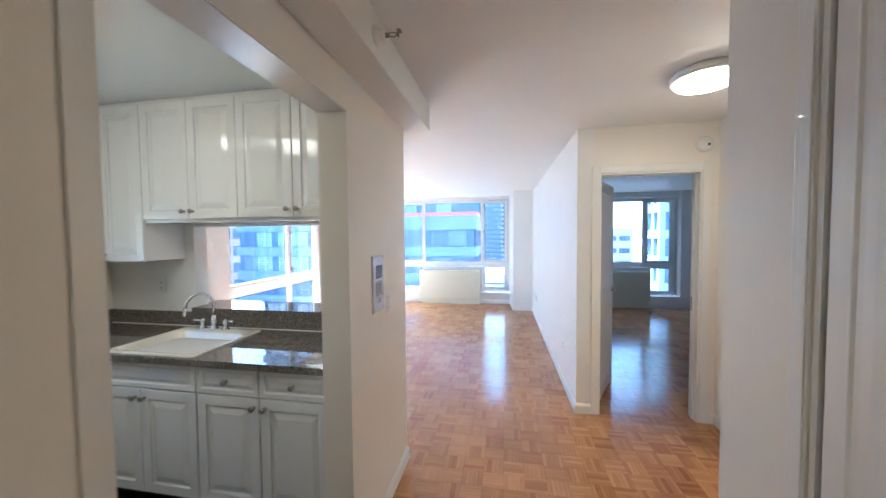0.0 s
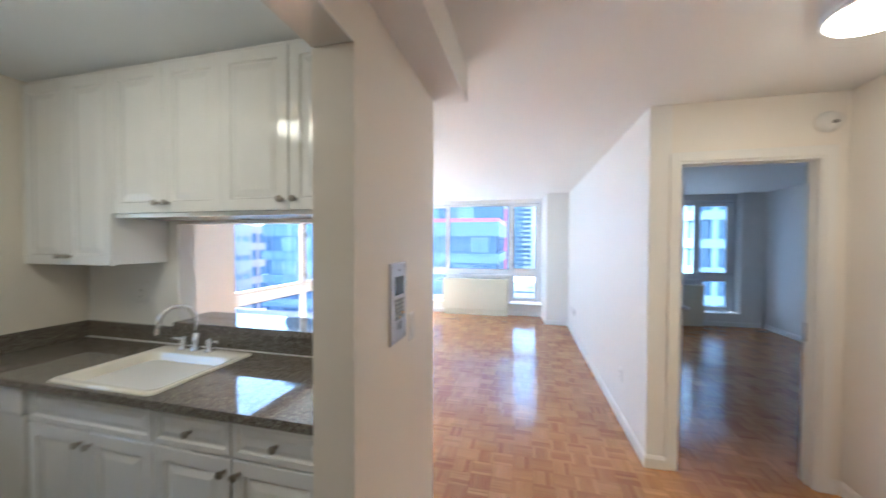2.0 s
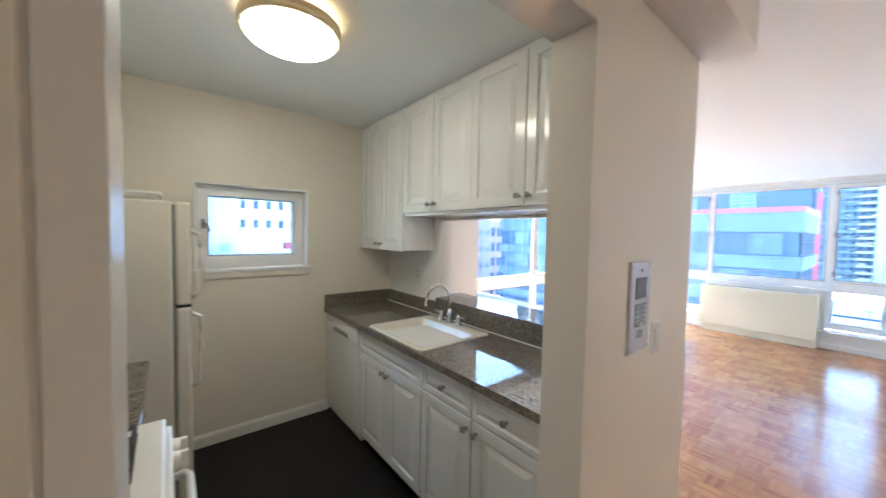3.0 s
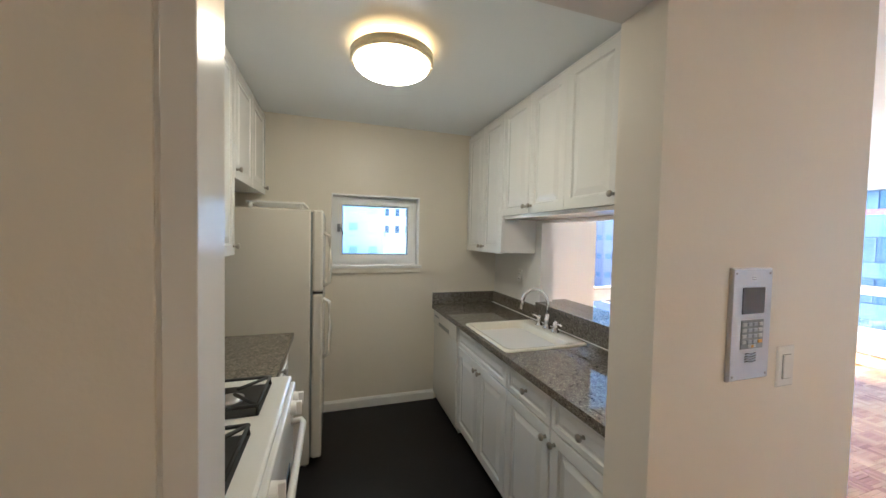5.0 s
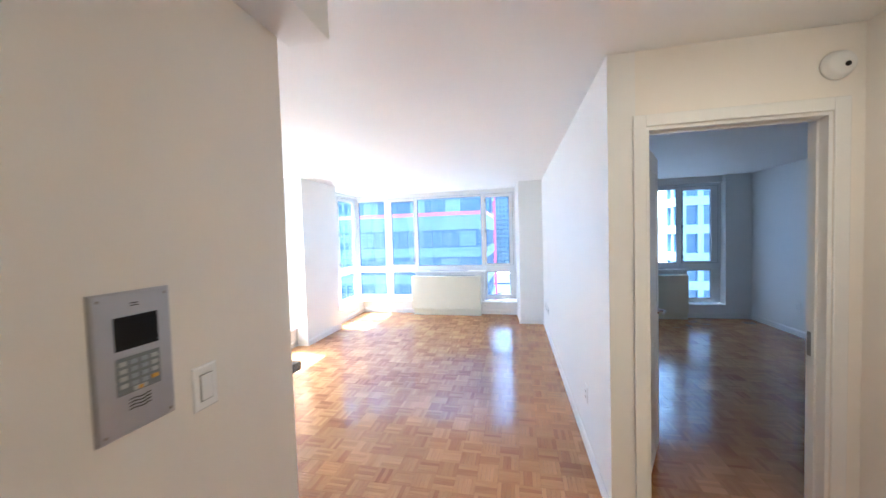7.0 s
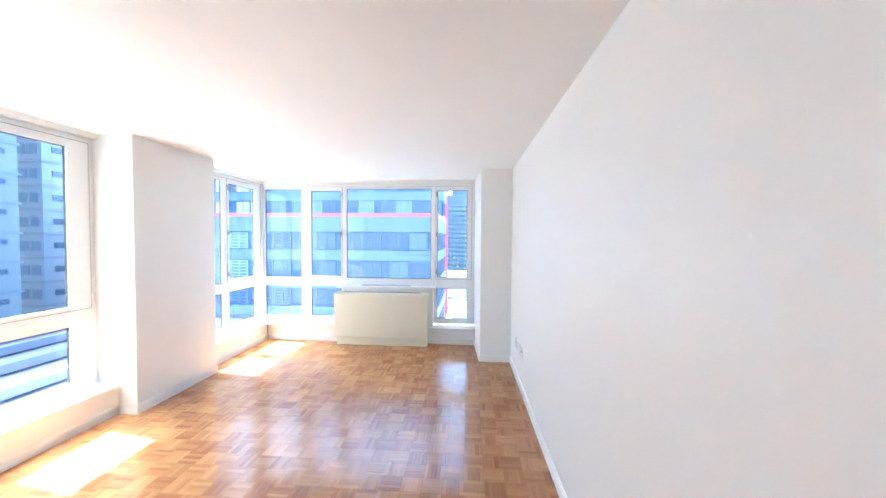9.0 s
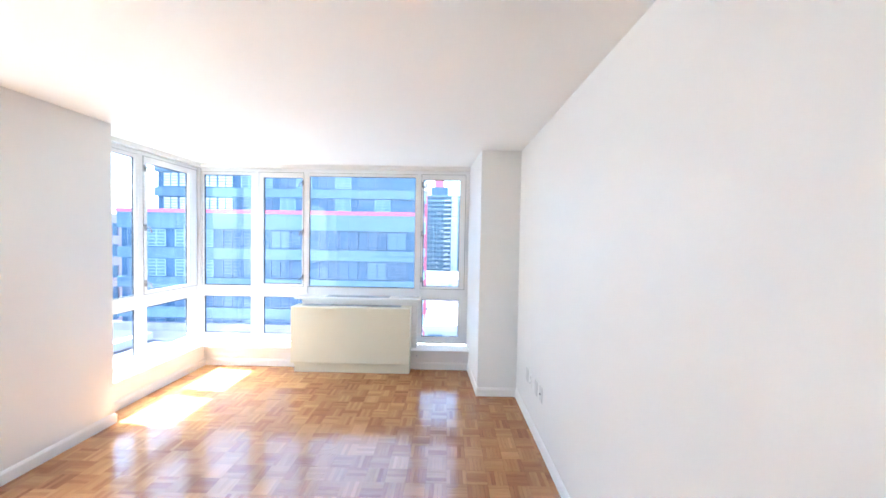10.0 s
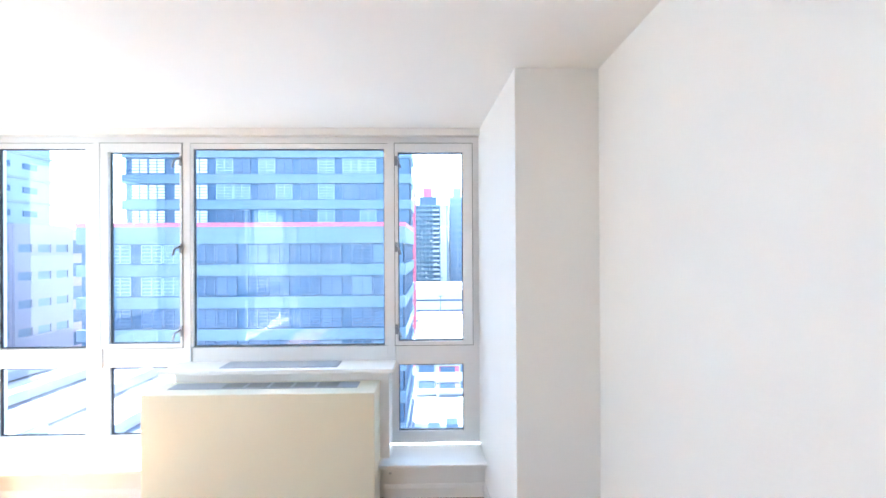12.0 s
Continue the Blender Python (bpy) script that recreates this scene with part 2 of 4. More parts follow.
def thing(name, m, label, category, group="", kind=""):
    ob = new(name)
    ob.empty_display_size = 0.1
    ob.matrix_basis = m
    return tagged(ob, label, category, group, kind)


def setting(name, bm, material, label="", category="wall"):
    return tagged(part(name, bm, material), label, category, "", "structure")


def span(bm, x0, x1, y0, y1, z0, z1, holes=(), axis="y"):
    """A wall along x (axis 'y': its normal) or along y (axis 'x') with holes (a0, a1, z0, z1) cut through."""
    along = (x0, x1) if axis == "y" else (y0, y1)
    cuts = sorted({*along, *[v for h in holes for v in h[:2]]})
    for a, b in zip(cuts, cuts[1:]):
        hs = sorted([h for h in holes if h[0] <= a and h[1] >= b], key=lambda h: h[2])
        z = z0
        for h in [*hs, (0, 0, z1, z1)]:
            if h[2] - z > 1e-6:
                if axis == "y":
                    box(bm, a, b, y0, y1, z, h[2])
                else:
                    box(bm, x0, x1, a, b, z, h[2])
            z = h[3]
    bmesh.ops.remove_doubles(bm, verts=bm.verts, dist=1e-5)
    inner = [f for f in bm.faces if sum(1 for g in bm.faces if g is not f and (g.calc_center_median() - f.calc_center_median()).length < 1e-5)]
    bmesh.ops.delete(bm, geom=inner, context="FACES")
    bmesh.ops.recalc_face_normals(bm, faces=bm.faces)
    return bm

# ---- the large structure ----
H = 2.44
HX, KX, PX = 0.437, -1.885, 1.685          # hall face of the kitchen wall, kitchen end wall, living face of the partition
DY, WY = 3.92, 8.855                       # door wall, window plane
KZ = 0.04                                  # the kitchen floor lies a little higher
CX, CY = 1.797, 2.078                      # hall face and alcove face of the closet walls
LX = -2.19                                 # plane of the side windows

setting("ceiling", boxes((-2.25, 5.2, -1.12, 8.915, H, H + 0.25)), CEIL, "smooth white painted ceiling", "ceiling")
setting("ceiling_kitchen", boxes((KX, 0.30, 0.66, 2.975, H - 0.004, H + 0.01)), KCEIL, "slightly glossy kitchen ceiling with daylight blue in its colour", "ceiling")
setting("floor", boxes((-2.25, 5.2, 3.06, 8.915, -0.25, -0.006), (0.437, 5.2, -1.0, 3.06, -0.25, -0.006)), GROUT, "teak finger parquet floor with a glossy finish", "floor")
setting("kitchen_floor", boxes((-2.0, 0.437, 0.5, 3.06, -0.25, KZ)), KFLOOR, "dark vinyl tile kitchen floor", "floor")

setting("wall_hall_west", span(bmesh.new(), 0.30, HX, -1.0, 3.085, 0, H, [(1.311, 2.242, -0.001, 2.096)], "x"), HALLP, "white painted hall wall with the kitchen opening")
setting("wall_passthrough", span(bmesh.new(), KX - 0.1, 0.30, 2.975, 3.083, 0, H, [(-1.13, 0.30, 1.008, 1.63)]), WALL, "white kitchen wall with a pass-through opening")
# unseen outer face set farther out to keep sun off the kitchen floor
setting("wall_kitchen_end", span(bmesh.new(), -2.245, KX, 0.58, 2.975, 0, H, [(1.49, 2.23, 1.255, 1.85)], "x"), CREAM, "cream painted kitchen end wall")
setting("wall_kitchen_side", boxes((KX - 0.2, 0.30, 0.56, 0.66, 0, H)), CREAM, "cream painted kitchen side wall")
pw = boxes((PX, PX + 0.13, DY, 8.912, 0, H))
for v in pw.verts:      # the partition stands a little out of square
    v.co.x += 0.028 - 0.0135 * (v.co.y - DY)
setting("wall_partition", pw, WALL, "white painted partition wall")
setting("wall_bedroom_door", span(bmesh.new(), PX + 0.158, 2.90, DY, DY + 0.12, 0, H, [(1.89, 2.663, -0.001, 2.06)]), HALLP, "white painted wall with the bedroom doorway")
setting("wall_hall_east", span(bmesh.new(), 2.78, 2.90, CY - 0.12, DY, 0, H, [(2.36, 3.122, -0.001, 2.088)], "x"), HALLP, "white hall wall with a doorway")
setting("wall_closet", span(bmesh.new(), CX, CX + 0.12, -1.0, 1.958, 0, H, [(0.93, 1.755, -0.001, 2.07)], "x"), HALLP, "white hall wall with a closet doorway")
setting("wall_closet_end", boxes((CX, 2.78, 1.958, CY, 0, H)), HALLP, "white wall end beside the hall alcove")
setting("wall_entry", boxes((0.30, 2.9, -1.12, -1.0, 0, H)), WALL, "white wall closing the entry hall")
setting("wall_closet_back", boxes((2.55, 2.67, -1.0, 1.958, 0, H)), WALL, "white closet back wall")
setting("wall_bath_north", boxes((2.90, 4.6, 3.70, 3.80, 0, H)), CREAM, "cream bathroom wall")
setting("wall_bath_south", boxes((2.90, 4.6, 1.9, 2.03, 0, H)), CREAM, "cream bathroom wall")
setting("wall_bath_east", boxes((4.6, 4.7, 1.9, 3.80, 0, H)), CREAM, "cream bathroom wall")
setting("wall_bedroom_east", boxes((5.06, 5.2, DY, 8.915, 0, H)), WALL, "white painted bedroom wall")
setting("wall_bedroom_south", boxes((2.90, 5.06, DY + 0.02, DY + 0.12, 0, H)), WALL, "white painted bedroom wall")
setting("wall_living_south", boxes((-2.25, KX - 0.1, 2.975, 3.085, 0, H)), WALL, "white painted living room wall")
setting("wall_living_west", boxes((-2.25, -1.95, 3.085, 4.20, 0, H)), WALL, "white painted living room wall")
setting("pier_west", boxes((-2.25, -1.775, 6.39, 7.333, 0, H)), WALL, "white painted wall pier between the windows")
pn = boxes((1.27, PX, 7.98, 8.915, 0, H))
for v in pn.verts:      # its window side is splayed
    if v.co.x < 1.4 and v.co.y > 8.5:
        v.co.x = 1.195
setting("pier_north", pn, WALL, "white painted wall pier beside the window")
setting("sill_wall_west", boxes((-2.25, -1.95, 4.20, 6.39, 0, 0.235), (-2.25, -1.95, 7.333, 8.62, 0, 0.235)), WALL, "low white wall below the side windows")
setting("sill_wall_north", boxes((-2.25, 1.25, 8.645, 8.915, 0, 0.228)), WALL, "low white wall below the window")
setting("pier_bedroom", boxes((4.68, 5.06, 8.66, 8.915, 0, H)), WALL, "white wall beside the bedroom window")
setting("sill_wall_bedroom", boxes((PX + 0.13, 4.68, 8.66, 8.915, 0, 0.215)), WALL, "low white wall below the bedroom window")
setting("beam", boxes((HX, 0.605, -1.0, 3.148, 2.260, H), bevel=0.004), WALL, "boxed ceiling beam along the hall", "beam")
# the facing strip beside the kitchen opening, set off by a narrow groove
setting("header_lining", boxes((HX - 0.134, HX - 0.002, 1.318, 2.240, 2.0915, 2.0958)), SOFFIT, "glossy painted underside of the kitchen opening", "trim")
setting("jamb_facing", boxes((HX - 0.13, HX + 0.006, 1.267, 1.315, 0, 2.25), bevel=0.002), JAMB, "glossy painted jamb of the kitchen opening", "trim")
setting("closet_panel", boxes((HX - 0.001, HX + 0.006, 0.2, 1.2595, 0.0, 2.25), bevel=0.002), ENTRYP, "flat painted panel beside the groove", "trim")


def sill(name, x0, x1, y0, y1, z):
    return tagged(part(name, boxes((x0, x1, y0, y1, z, z + 0.022), bevel=0.004), TRIM), "white painted window sill board", "sill", "", "structure")


sill("sill_north", -1.93, 1.222, 8.572, 8.80, 0.229)
sill("sill_west_far", -2.135, -1.932, 7.336, 8.80, 0.236)
sill("sill_west_near", -2.135, -1.932, 4.204, 6.388, 0.236)
sill("sill_bedroom", PX + 0.132, 4.69, 8.64, 8.80, 0.216)


def baseboard(name, pts, h=0.085, t=0.013):
    """Skirting along a row of plan points; the room lies to the left of the walking direction."""
    bm = bmesh.new()
    prof = [(0, 0), (t, 0), (t, h - 0.02), (t * 0.55, h - 0.006), (t * 0.3, h), (0, h)]
    P = [Vector((*p, 0)) for p in pts]
    rows = []
    for i, p in enumerate(P):
        ds = [(P[j + 1] - P[j]).normalized() for j in (i - 1, i) if 0 <= j < len(P) - 1]
        ns = [Vector((-d.y, d.x, 0)) for d in ds]
        n = ns[0] if len(ns) == 1 else (ns[0] + ns[1]) / (1 + ns[0].dot(ns[1]))
        rows.append([bm.verts.new(p + n * a + Vector((0, 0, z))) for a, z in prof])
    for a, b in zip(rows, rows[1:]):
        for k in range(len(prof) - 1):
            bm.faces.new((a[k], a[k + 1], b[k + 1], b[k]))
    bm.faces.new(rows[0]), bm.faces.new(rows[-1])
    bmesh.ops.recalc_face_normals(bm, faces=bm.faces)
    return tagged(part(name, bm, TRIM), "white painted wooden baseboard", "baseboard", "", "structure")


baseboard("baseboard", [(1.217, 8.645), (1.27, 7.98), (PX - 0.027, 7.98), (PX + 0.028, DY), (1.83, DY)][::-1])
baseboard("baseboard", [(-1.95, 7.333), (-1.775, 7.333), (-1.775, 6.39), (-1.95, 6.39)])
baseboard("baseboard", [(-1.95, 7.335), (-1.95, 8.645), (-0.80, 8.645)][::-1])
baseboard("baseboard", [(0.56, 8.645), (1.216, 8.645)][::-1])
baseboard("baseboard", [(-1.95, 3.09), (-1.95, 6.388)][::-1])
baseboard("baseboard", [(2.725, DY), (2.78, DY), (2.78, 3.124)][::-1])
baseboard("baseboard", [(0.30, 3.085), (HX, 3.085), (HX, 2.242), (0.30, 2.242)])
baseboard("baseboard", [(CX, 1.815), (CX, CY), (2.78, CY)])
baseboard("baseboard", [(5.06, 4.1), (5.06, 8.66), (2.0, 8.66)])
kb_ = baseboard("baseboard", [(KX, 2.39), (KX, 1.38)], 0.085)
kb_.location.z = KZ
kb_.data.materials[0] = WALL

# the small step of plaster above the window heads
setting("window_head_north", boxes((-2.25, 1.27, 8.76, 8.915, 2.395, H)), WALL, "white plaster head above the window", "trim")
setting("window_head_west", boxes((-2.25, -2.09, 4.20, 6.39, 2.395, H), (-2.25, -2.09, 7.333, 8.76, 2.395, H)), WALL, "white plaster head above the side windows", "trim")
setting("window_head_bedroom", boxes((PX + 0.13, 4.68, 8.76, 8.915, 2.33, H)), WALL, "white plaster head above the bedroom window", "trim")


# ---- windows ----
def bar(bm, x0, x1, z0, z1, w, y0, y1):
    """A rectangular frame of bars of width w."""
    box(bm, x0, x0 + w, y0, y1, z0, z1)
    box(bm, x1 - w, x1, y0, y1, z0, z1)
    box(bm, x0 + w, x1 - w, y0, y1, z0, z0 + w)
    box(bm, x0 + w, x1 - w, y0, y1, z1 - w, z1)
    return bm


def crank(parent, x, z, side):
    """A small casement latch with a bent lever."""
    bm = boxes((x - 0.012, x + 0.012, -0.074, -0.060, z - 0.036, z + 0.03), bevel=0.003)
    tube(bm, [(x, -0.073, z + 0.01), (x, -0.092, z + 0.005), (x + side * 0.022, -0.098, z - 0.01), (x + side * 0.034, -0.098, z - 0.055)], 0.0065, 8)
    part("window_latch", bm, LATCH, parent, "small grey metal window latch")


def window(name, m, x0, x1, z0, z1, panes, label, tz=(0.81, 0.945)):
    """A tall aluminium window. panes: (left, right, casement, latch side), glass edges. Below the transom each pane repeats."""
    w = thing(name, m, label, "window", kind="structure")
    edges = [x0] + [(a[1] + b[0]) / 2 for a, b in zip(panes, panes[1:])] + [x1]
    fb = bmesh.new()
    bar(fb, x0, x1, z0, z1, 0.045, -0.05, -0.005)
    for e in edges[1:-1]:
        box(fb, e - 0.026, e + 0.026, -0.058, -0.005, z0 + 0.045, z1 - 0.045)
    for a, b in zip(edges, edges[1:]):
        box(fb, a + 0.03, b - 0.03, -0.048, -0.006, tz[0], tz[1])
    part("window_frame", fb, FRAME, w)
    last = len(panes) - 1
    for i, ((gl, gr, casement, side), a, b) in enumerate(zip(panes, edges, edges[1:])):
        xl, xr = a + (0.043 if i == 0 else 0.024), b - (0.043 if i == last else 0.024)
        top, bot = (z1 - 0.105, tz[1] + 0.026) if casement else (z1 - 0.08, tz[1] + 0.002)
        for p0, p1, lo, hi, cs in ((bot, top, tz[1] - 0.002, z1 - 0.043, casement), (z0 + 0.084, tz[0] - 0.002, z0 + 0.043, tz[0] + 0.001, 0)):
            sb = bmesh.new()
            y0 = -0.062 if cs else -0.053
            box(sb, xl, gl, y0, -0.016, lo, hi)
            box(sb, gr, xr, y0, -0.016, lo, hi)
            if hi - p1 > 0.006:
                box(sb, gl, gr, y0, -0.016, p1, hi)
            if p0 - lo > 0.006:
                box(sb, gl, gr, y0, -0.016, lo, p0)
            part("sash", sb, FRAME, w)
            if cs:
                # proud grey strip in place of the dark gap round the sash
                part("sash_gap_line", bar(bmesh.new(), xl - 0.001, xr + 0.001, lo - 0.001, hi + 0.001, 0.004, y0 - 0.001, y0 + 0.01), GREYP, w, "thin grey line drawn for the gap round the casement")
            elif p0 > 0.9:
                part("sash_joint", bar(bmesh.new(), xl - 0.001, xr + 0.001, lo - 0.001, hi + 0.001, 0.003, y0 - 0.0006, y0 + 0.01), GREYP, w, "thin grey joint line")
            gk = bar(bmesh.new(), gl, gr, p0, p1, 0.006, -0.041, -0.022)
            part("gasket", gk, GASKET, w, "thin black rubber gasket")
            pane = part("pane", boxes((gl + 0.004, gr - 0.004, -0.034, -0.026, p0 + 0.004, p1 - 0.004)), GLASS, w, "clear window glass")
            pane.visible_shadow = False
            if cs:
                x = (gr + xr) / 2 if side > 0 else (gl + xl) / 2
                for z in (p0 + 0.09, (p0 + p1) / 2, p1 - 0.06):
                    crank(w, x, z, -side)
    return w


window("window_1", pose(0, WY, 0), -2.145, 1.203, 0.262, 2.392,
       [(-2.080, -1.490, 0, 0), (-1.335, -0.850, 1, 1), (-0.768, 0.545, 0, 0), (0.640, 1.092, 1, -1)], "white aluminium living room window with four tall lights")
window("window_2", pose(LX, 0, 0, 0, 0, 90), 7.30, 8.79, 0.262, 2.392,
       [(7.40, 7.925, 0, 0), (8.05, 8.615, 1, -1)], "white aluminium corner window beside the pier")
window("window_3", pose(LX, 0, 0, 0, 0, 90), 4.205, 6.385, 0.262, 2.392,
       [(4.335, 5.475, 1, -1), (5.60, 6.186, 1, -1)], "wide white aluminium side window")
window("window_4", pose(0, WY, 0), PX + 0.135, 4.675, 0.24, 2.325,
       [(1.93, 2.62, 0, 0), (2.76, 4.00, 0, 0), (4.10, 4.53, 1, -1)], "white aluminium bedroom window")
setting("corner_post", boxes((-2.24, -2.147, 8.792, 8.91, 0.24, 2.395), (-2.143, -2.11, 8.77, 8.80, 0.262, 2.392), bevel=0.003), FRAME, "white aluminium corner post", "trim")
kw = thing("window_5", pose(KX - 0.12, 0, 0, 0, 0, 90), "small white kitchen casement window with a deep reveal", "window", kind="structure")
part("window_frame", bar(bmesh.new(), 1.492, 2.228, 1.258, 1.848, 0.028, -0.03, 0.05), BRIGHTP, kw)
part("sash", bar(bmesh.new(), 1.517, 2.203, 1.283, 1.823, 0.060, -0.045, 0.03), BRIGHTP, kw)
part("gasket", bar(bmesh.new(), 1.577, 2.143, 1.343, 1.763, 0.006, -0.03, 0.02), GASKET, kw, "thin black rubber gasket")
kp = part("pane", boxes((1.58, 2.14, -0.004, 0.004, 1.347, 1.76)), GLASS, kw, "clear window glass")
kp.visible_shadow = False
crank(kw, 1.55, 1.57, 1)
part("window_sill", boxes((1.47, 2.25, -0.145, -0.03, 1.232, 1.257), bevel=0.004), TRIM, kw, "white painted sill board")
part("sill_apron", boxes((1.485, 2.235, -0.135, -0.121, 1.19, 1.232), bevel=0.003), CREAM, kw)


part("reveal_lining", boxes((1.491, 1.503, -0.122, -0.031, 1.258, 1.848), (2.217, 2.229, -0.122, -0.031, 1.258, 1.848), (1.503, 2.217, -0.122, -0.031, 1.836, 1.848)), BRIGHTP, kw, "white painted reveal boards")


# ---- doorways ----
def casing(name, m, w, h, cw=0.06, t=0.011):
    """Moulded trim round a doorway of width w and height h, in the plane y = 0, room towards -y."""
    c = thing(name, m, "white moulded door casing", "door casing", kind="structure")
    for x0, x1, z0, z1, nm in ((-cw, 0, 0, h + cw, "side_casing"), (w, w + cw, 0, h + cw, "side_casing"), (0, w, h, h + cw, "head_casing")):
        bm = boxes((x0, x1, -t, 0, z0, z1), bevel=0.004)
        part(nm, bm, WALL, c)
    return c


def lining(name, m, w, h, d, paint=TRIM):
    """The boards that line a doorway, with a stop; depth d towards +y."""
    c = thing(name, m, "white painted door lining", "door frame", kind="structure")
    part("side_board", boxes((-0.002, 0.016, 0.002, d - 0.002, 0, h)), paint, c)
    part("side_board", boxes((w - 0.016, w + 0.002, 0.002, d - 0.002, 0, h)), paint, c)
    part("head_board", boxes((0.016, w - 0.016, 0.002, d - 0.002, h - 0.016, h + 0.002)), paint, c)
    part("door_stop", boxes((0.016, 0.026, d * 0.45, d * 0.6, 0, h - 0.016), (w - 0.026, w - 0.016, d * 0.45, d * 0.6, 0, h - 0.016), (0.026, w - 0.026, d * 0.45, d * 0.6, h - 0.026, h - 0.016)), paint, c)
    return c


casing("door_casing", pose(1.89, DY, 0), 0.773, 2.06)
dfr = lining("door_frame", pose(1.89, DY, 0), 0.773, 2.06, 0.12)
part("strike_plate", boxes((0.7545, 0.7575, 0.078, 0.108, 0.90, 1.02), bevel=0.001), NICKEL, dfr, "dark metal strike plate")
bfr = lining("door_frame", pose(2.78, 3.122, 0, 0, 0, -90), 0.762, 2.088, 0.12, CREAM)
part("threshold", boxes((0.016, 0.746, 0.0, 0.12, 0.0, 0.012), bevel=0.003), DARK, bfr, "dark stone threshold")
cc = casing("door_casing", pose(CX, 1.755, 0, 0, 0, -90), 0.825, 2.07, 0.056, 0.007)
for x0, x1, z0, z1 in ((-0.034, -0.006, 0, 2.07), (0.831, 0.859, 0, 2.07), (-0.034, 0.859, 2.076, 2.104)):
    part("casing_bead", boxes((x0, x1, -0.011, -0.0065, z0, z1), bevel=0.002), WALL, cc)
lining("door_frame", pose(CX, 1.755, 0, 0, 0, -90), 0.825, 2.07, 0.12, WALL)

PANEL = [(0, 0.003), (0.003, 0), (0.054, 0), (0.058, 0.008), (0.066, 0.0095), (0.096, 0.001), (0.099, 0.0005)]


def door(name, m, w, h, label, lever=True, stile=0.10):
    """A panelled door leaf hinged at x = 0, closed along +x, front towards -y."""
    d = thing(name, m, label, "door", kind="structure")
    part("leaf", boxes((0, w, 0.004, 0.034, 0, h), bevel=0.002), TRIM, d)
    for z0, z1 in ((0, 0.92), (0.92, h)):
        for turned in (0, 1):
            mm = pose(0, 0.004, z0) if not turned else pose(w, 0.034, z0, 0, 0, 180)
            rings = [(0, 0.004), (stile, 0.004), (stile + 0.003, 0.002), (stile + 0.008, 0.002), (stile + 0.014, 0.0066), (stile + 0.026, 0.0066), (stile + 0.05, 0.0045)]
            part("door_panel", panel(w, z1 - z0, [(i, y - 0.008) for i, y in rings], 0.0), TRIM, d, m=mm)
    if lever:
        for s, y in ((-1, 0.0), (1, 0.038)):
            bm = lathe(bmesh.new(), [(0.001, 0), (0.026, 0), (0.026, 0.006), (0.012, 0.010), (0.010, 0.04), (0.001, 0.042)], 24, (w - 0.06, y, 0.97), "Y") if s < 0 else cyl(bmesh.new(), (w - 0.06, y, 0.97), (w - 0.06, y + 0.04, 0.97), 0.026, 0.012, 24)
            yy = y + s * 0.042
            tube(bm, [(w - 0.06, yy, 0.97), (w - 0.10, yy + s * 0.006, 0.972), (w - 0.17, yy, 0.968)], 0.009)
            part("door_lever", bm, CHROME, d, "chrome lever handle")
        for z in (0.22, 1.0, 1.82):
            part("hinge", cyl(bmesh.new(), (-0.006, 0.0, z - 0.045), (-0.006, 0.0, z + 0.045), 0.007, seg=10), CHROME, d, "chrome hinge")
    return d


door("door_1", pose(1.91, DY + 0.124, 0.008, 0, 0, 64.5), 0.745, 2.03, "white panelled bedroom door standing open")
door("door_2", pose(CX + 0.003, 1.723, 0.012, 0, 0, -90), 0.77, 2.05, "white panelled closet door, closed", False, 0.045)
d3 = thing("door_3", pose(2.908, 3.094, 0.012), "white bathroom door standing open against the wall", "door", kind="structure")
part("leaf", boxes((0.014, 0.73, -0.036, 0.0, 0, 2.05), bevel=0.002), TRIM, d3)
# strip on the leaf, coloured like the shaded gap between the hinges
part("hinge_gap", boxes((0.011, 0.0139, -0.035, -0.001, 0.002, 2.048)), GAPSHADE, d3, "brown shade of the hinge gap")
for z in (0.22, 1.03, 1.86):
    part("hinge", boxes((0.0, 0.0108, -0.036, -0.002, z - 0.055, z + 0.055), bevel=0.002), WHITEP, d3, "hinge painted over in white")

# ---- lamps ----
def flush_lamp(name, x, y, r, z0, z1, drop, ring, diff, collar, label):
    """A round ceiling lamp: a small pan, a rim of two ribs from z0 to z1 below the ceiling, a shallow glowing dome."""
    t = thing(name, pose(x, y, H), label, "ceiling lamp")
    part("collar", lathe(bmesh.new(), [(r * 0.30, 0.001), (r * 0.90, -0.004), (r * 0.92, -z0 + 0.004), (r * 0.30, -z0 + 0.002)], 48), collar, t)
    h = z1 - z0
    rb = [(r * 0.86, -z0), (r * 0.985, -z0), (r * 1.01, -z0 - 0.10 * h), (r * 1.01, -z0 - 0.34 * h), (r * 0.965, -z0 - 0.42 * h), (r * 0.965, -z0 - 0.56 * h), (r * 1.01, -z0 - 0.64 * h), (r * 1.01, -z0 - 0.88 * h), (r * 0.97, -z1), (r * 0.90, -z1 + 0.004)]
    part("rim", lathe(bmesh.new(), rb, 64), ring, t)
    prof = [(r * 0.91 * math.cos(a), -z1 - 0.002 - drop * math.sin(a)) for a in [i * math.pi / 2 / 12 for i in range(12)]] + [(0.004, -z1 - 0.002 - drop)]
    part("diffuser", lathe(bmesh.new(), [(r * 0.90, -z1 + 0.006)] + prof, 64), diff, t, "glowing opal glass dome")
    return t


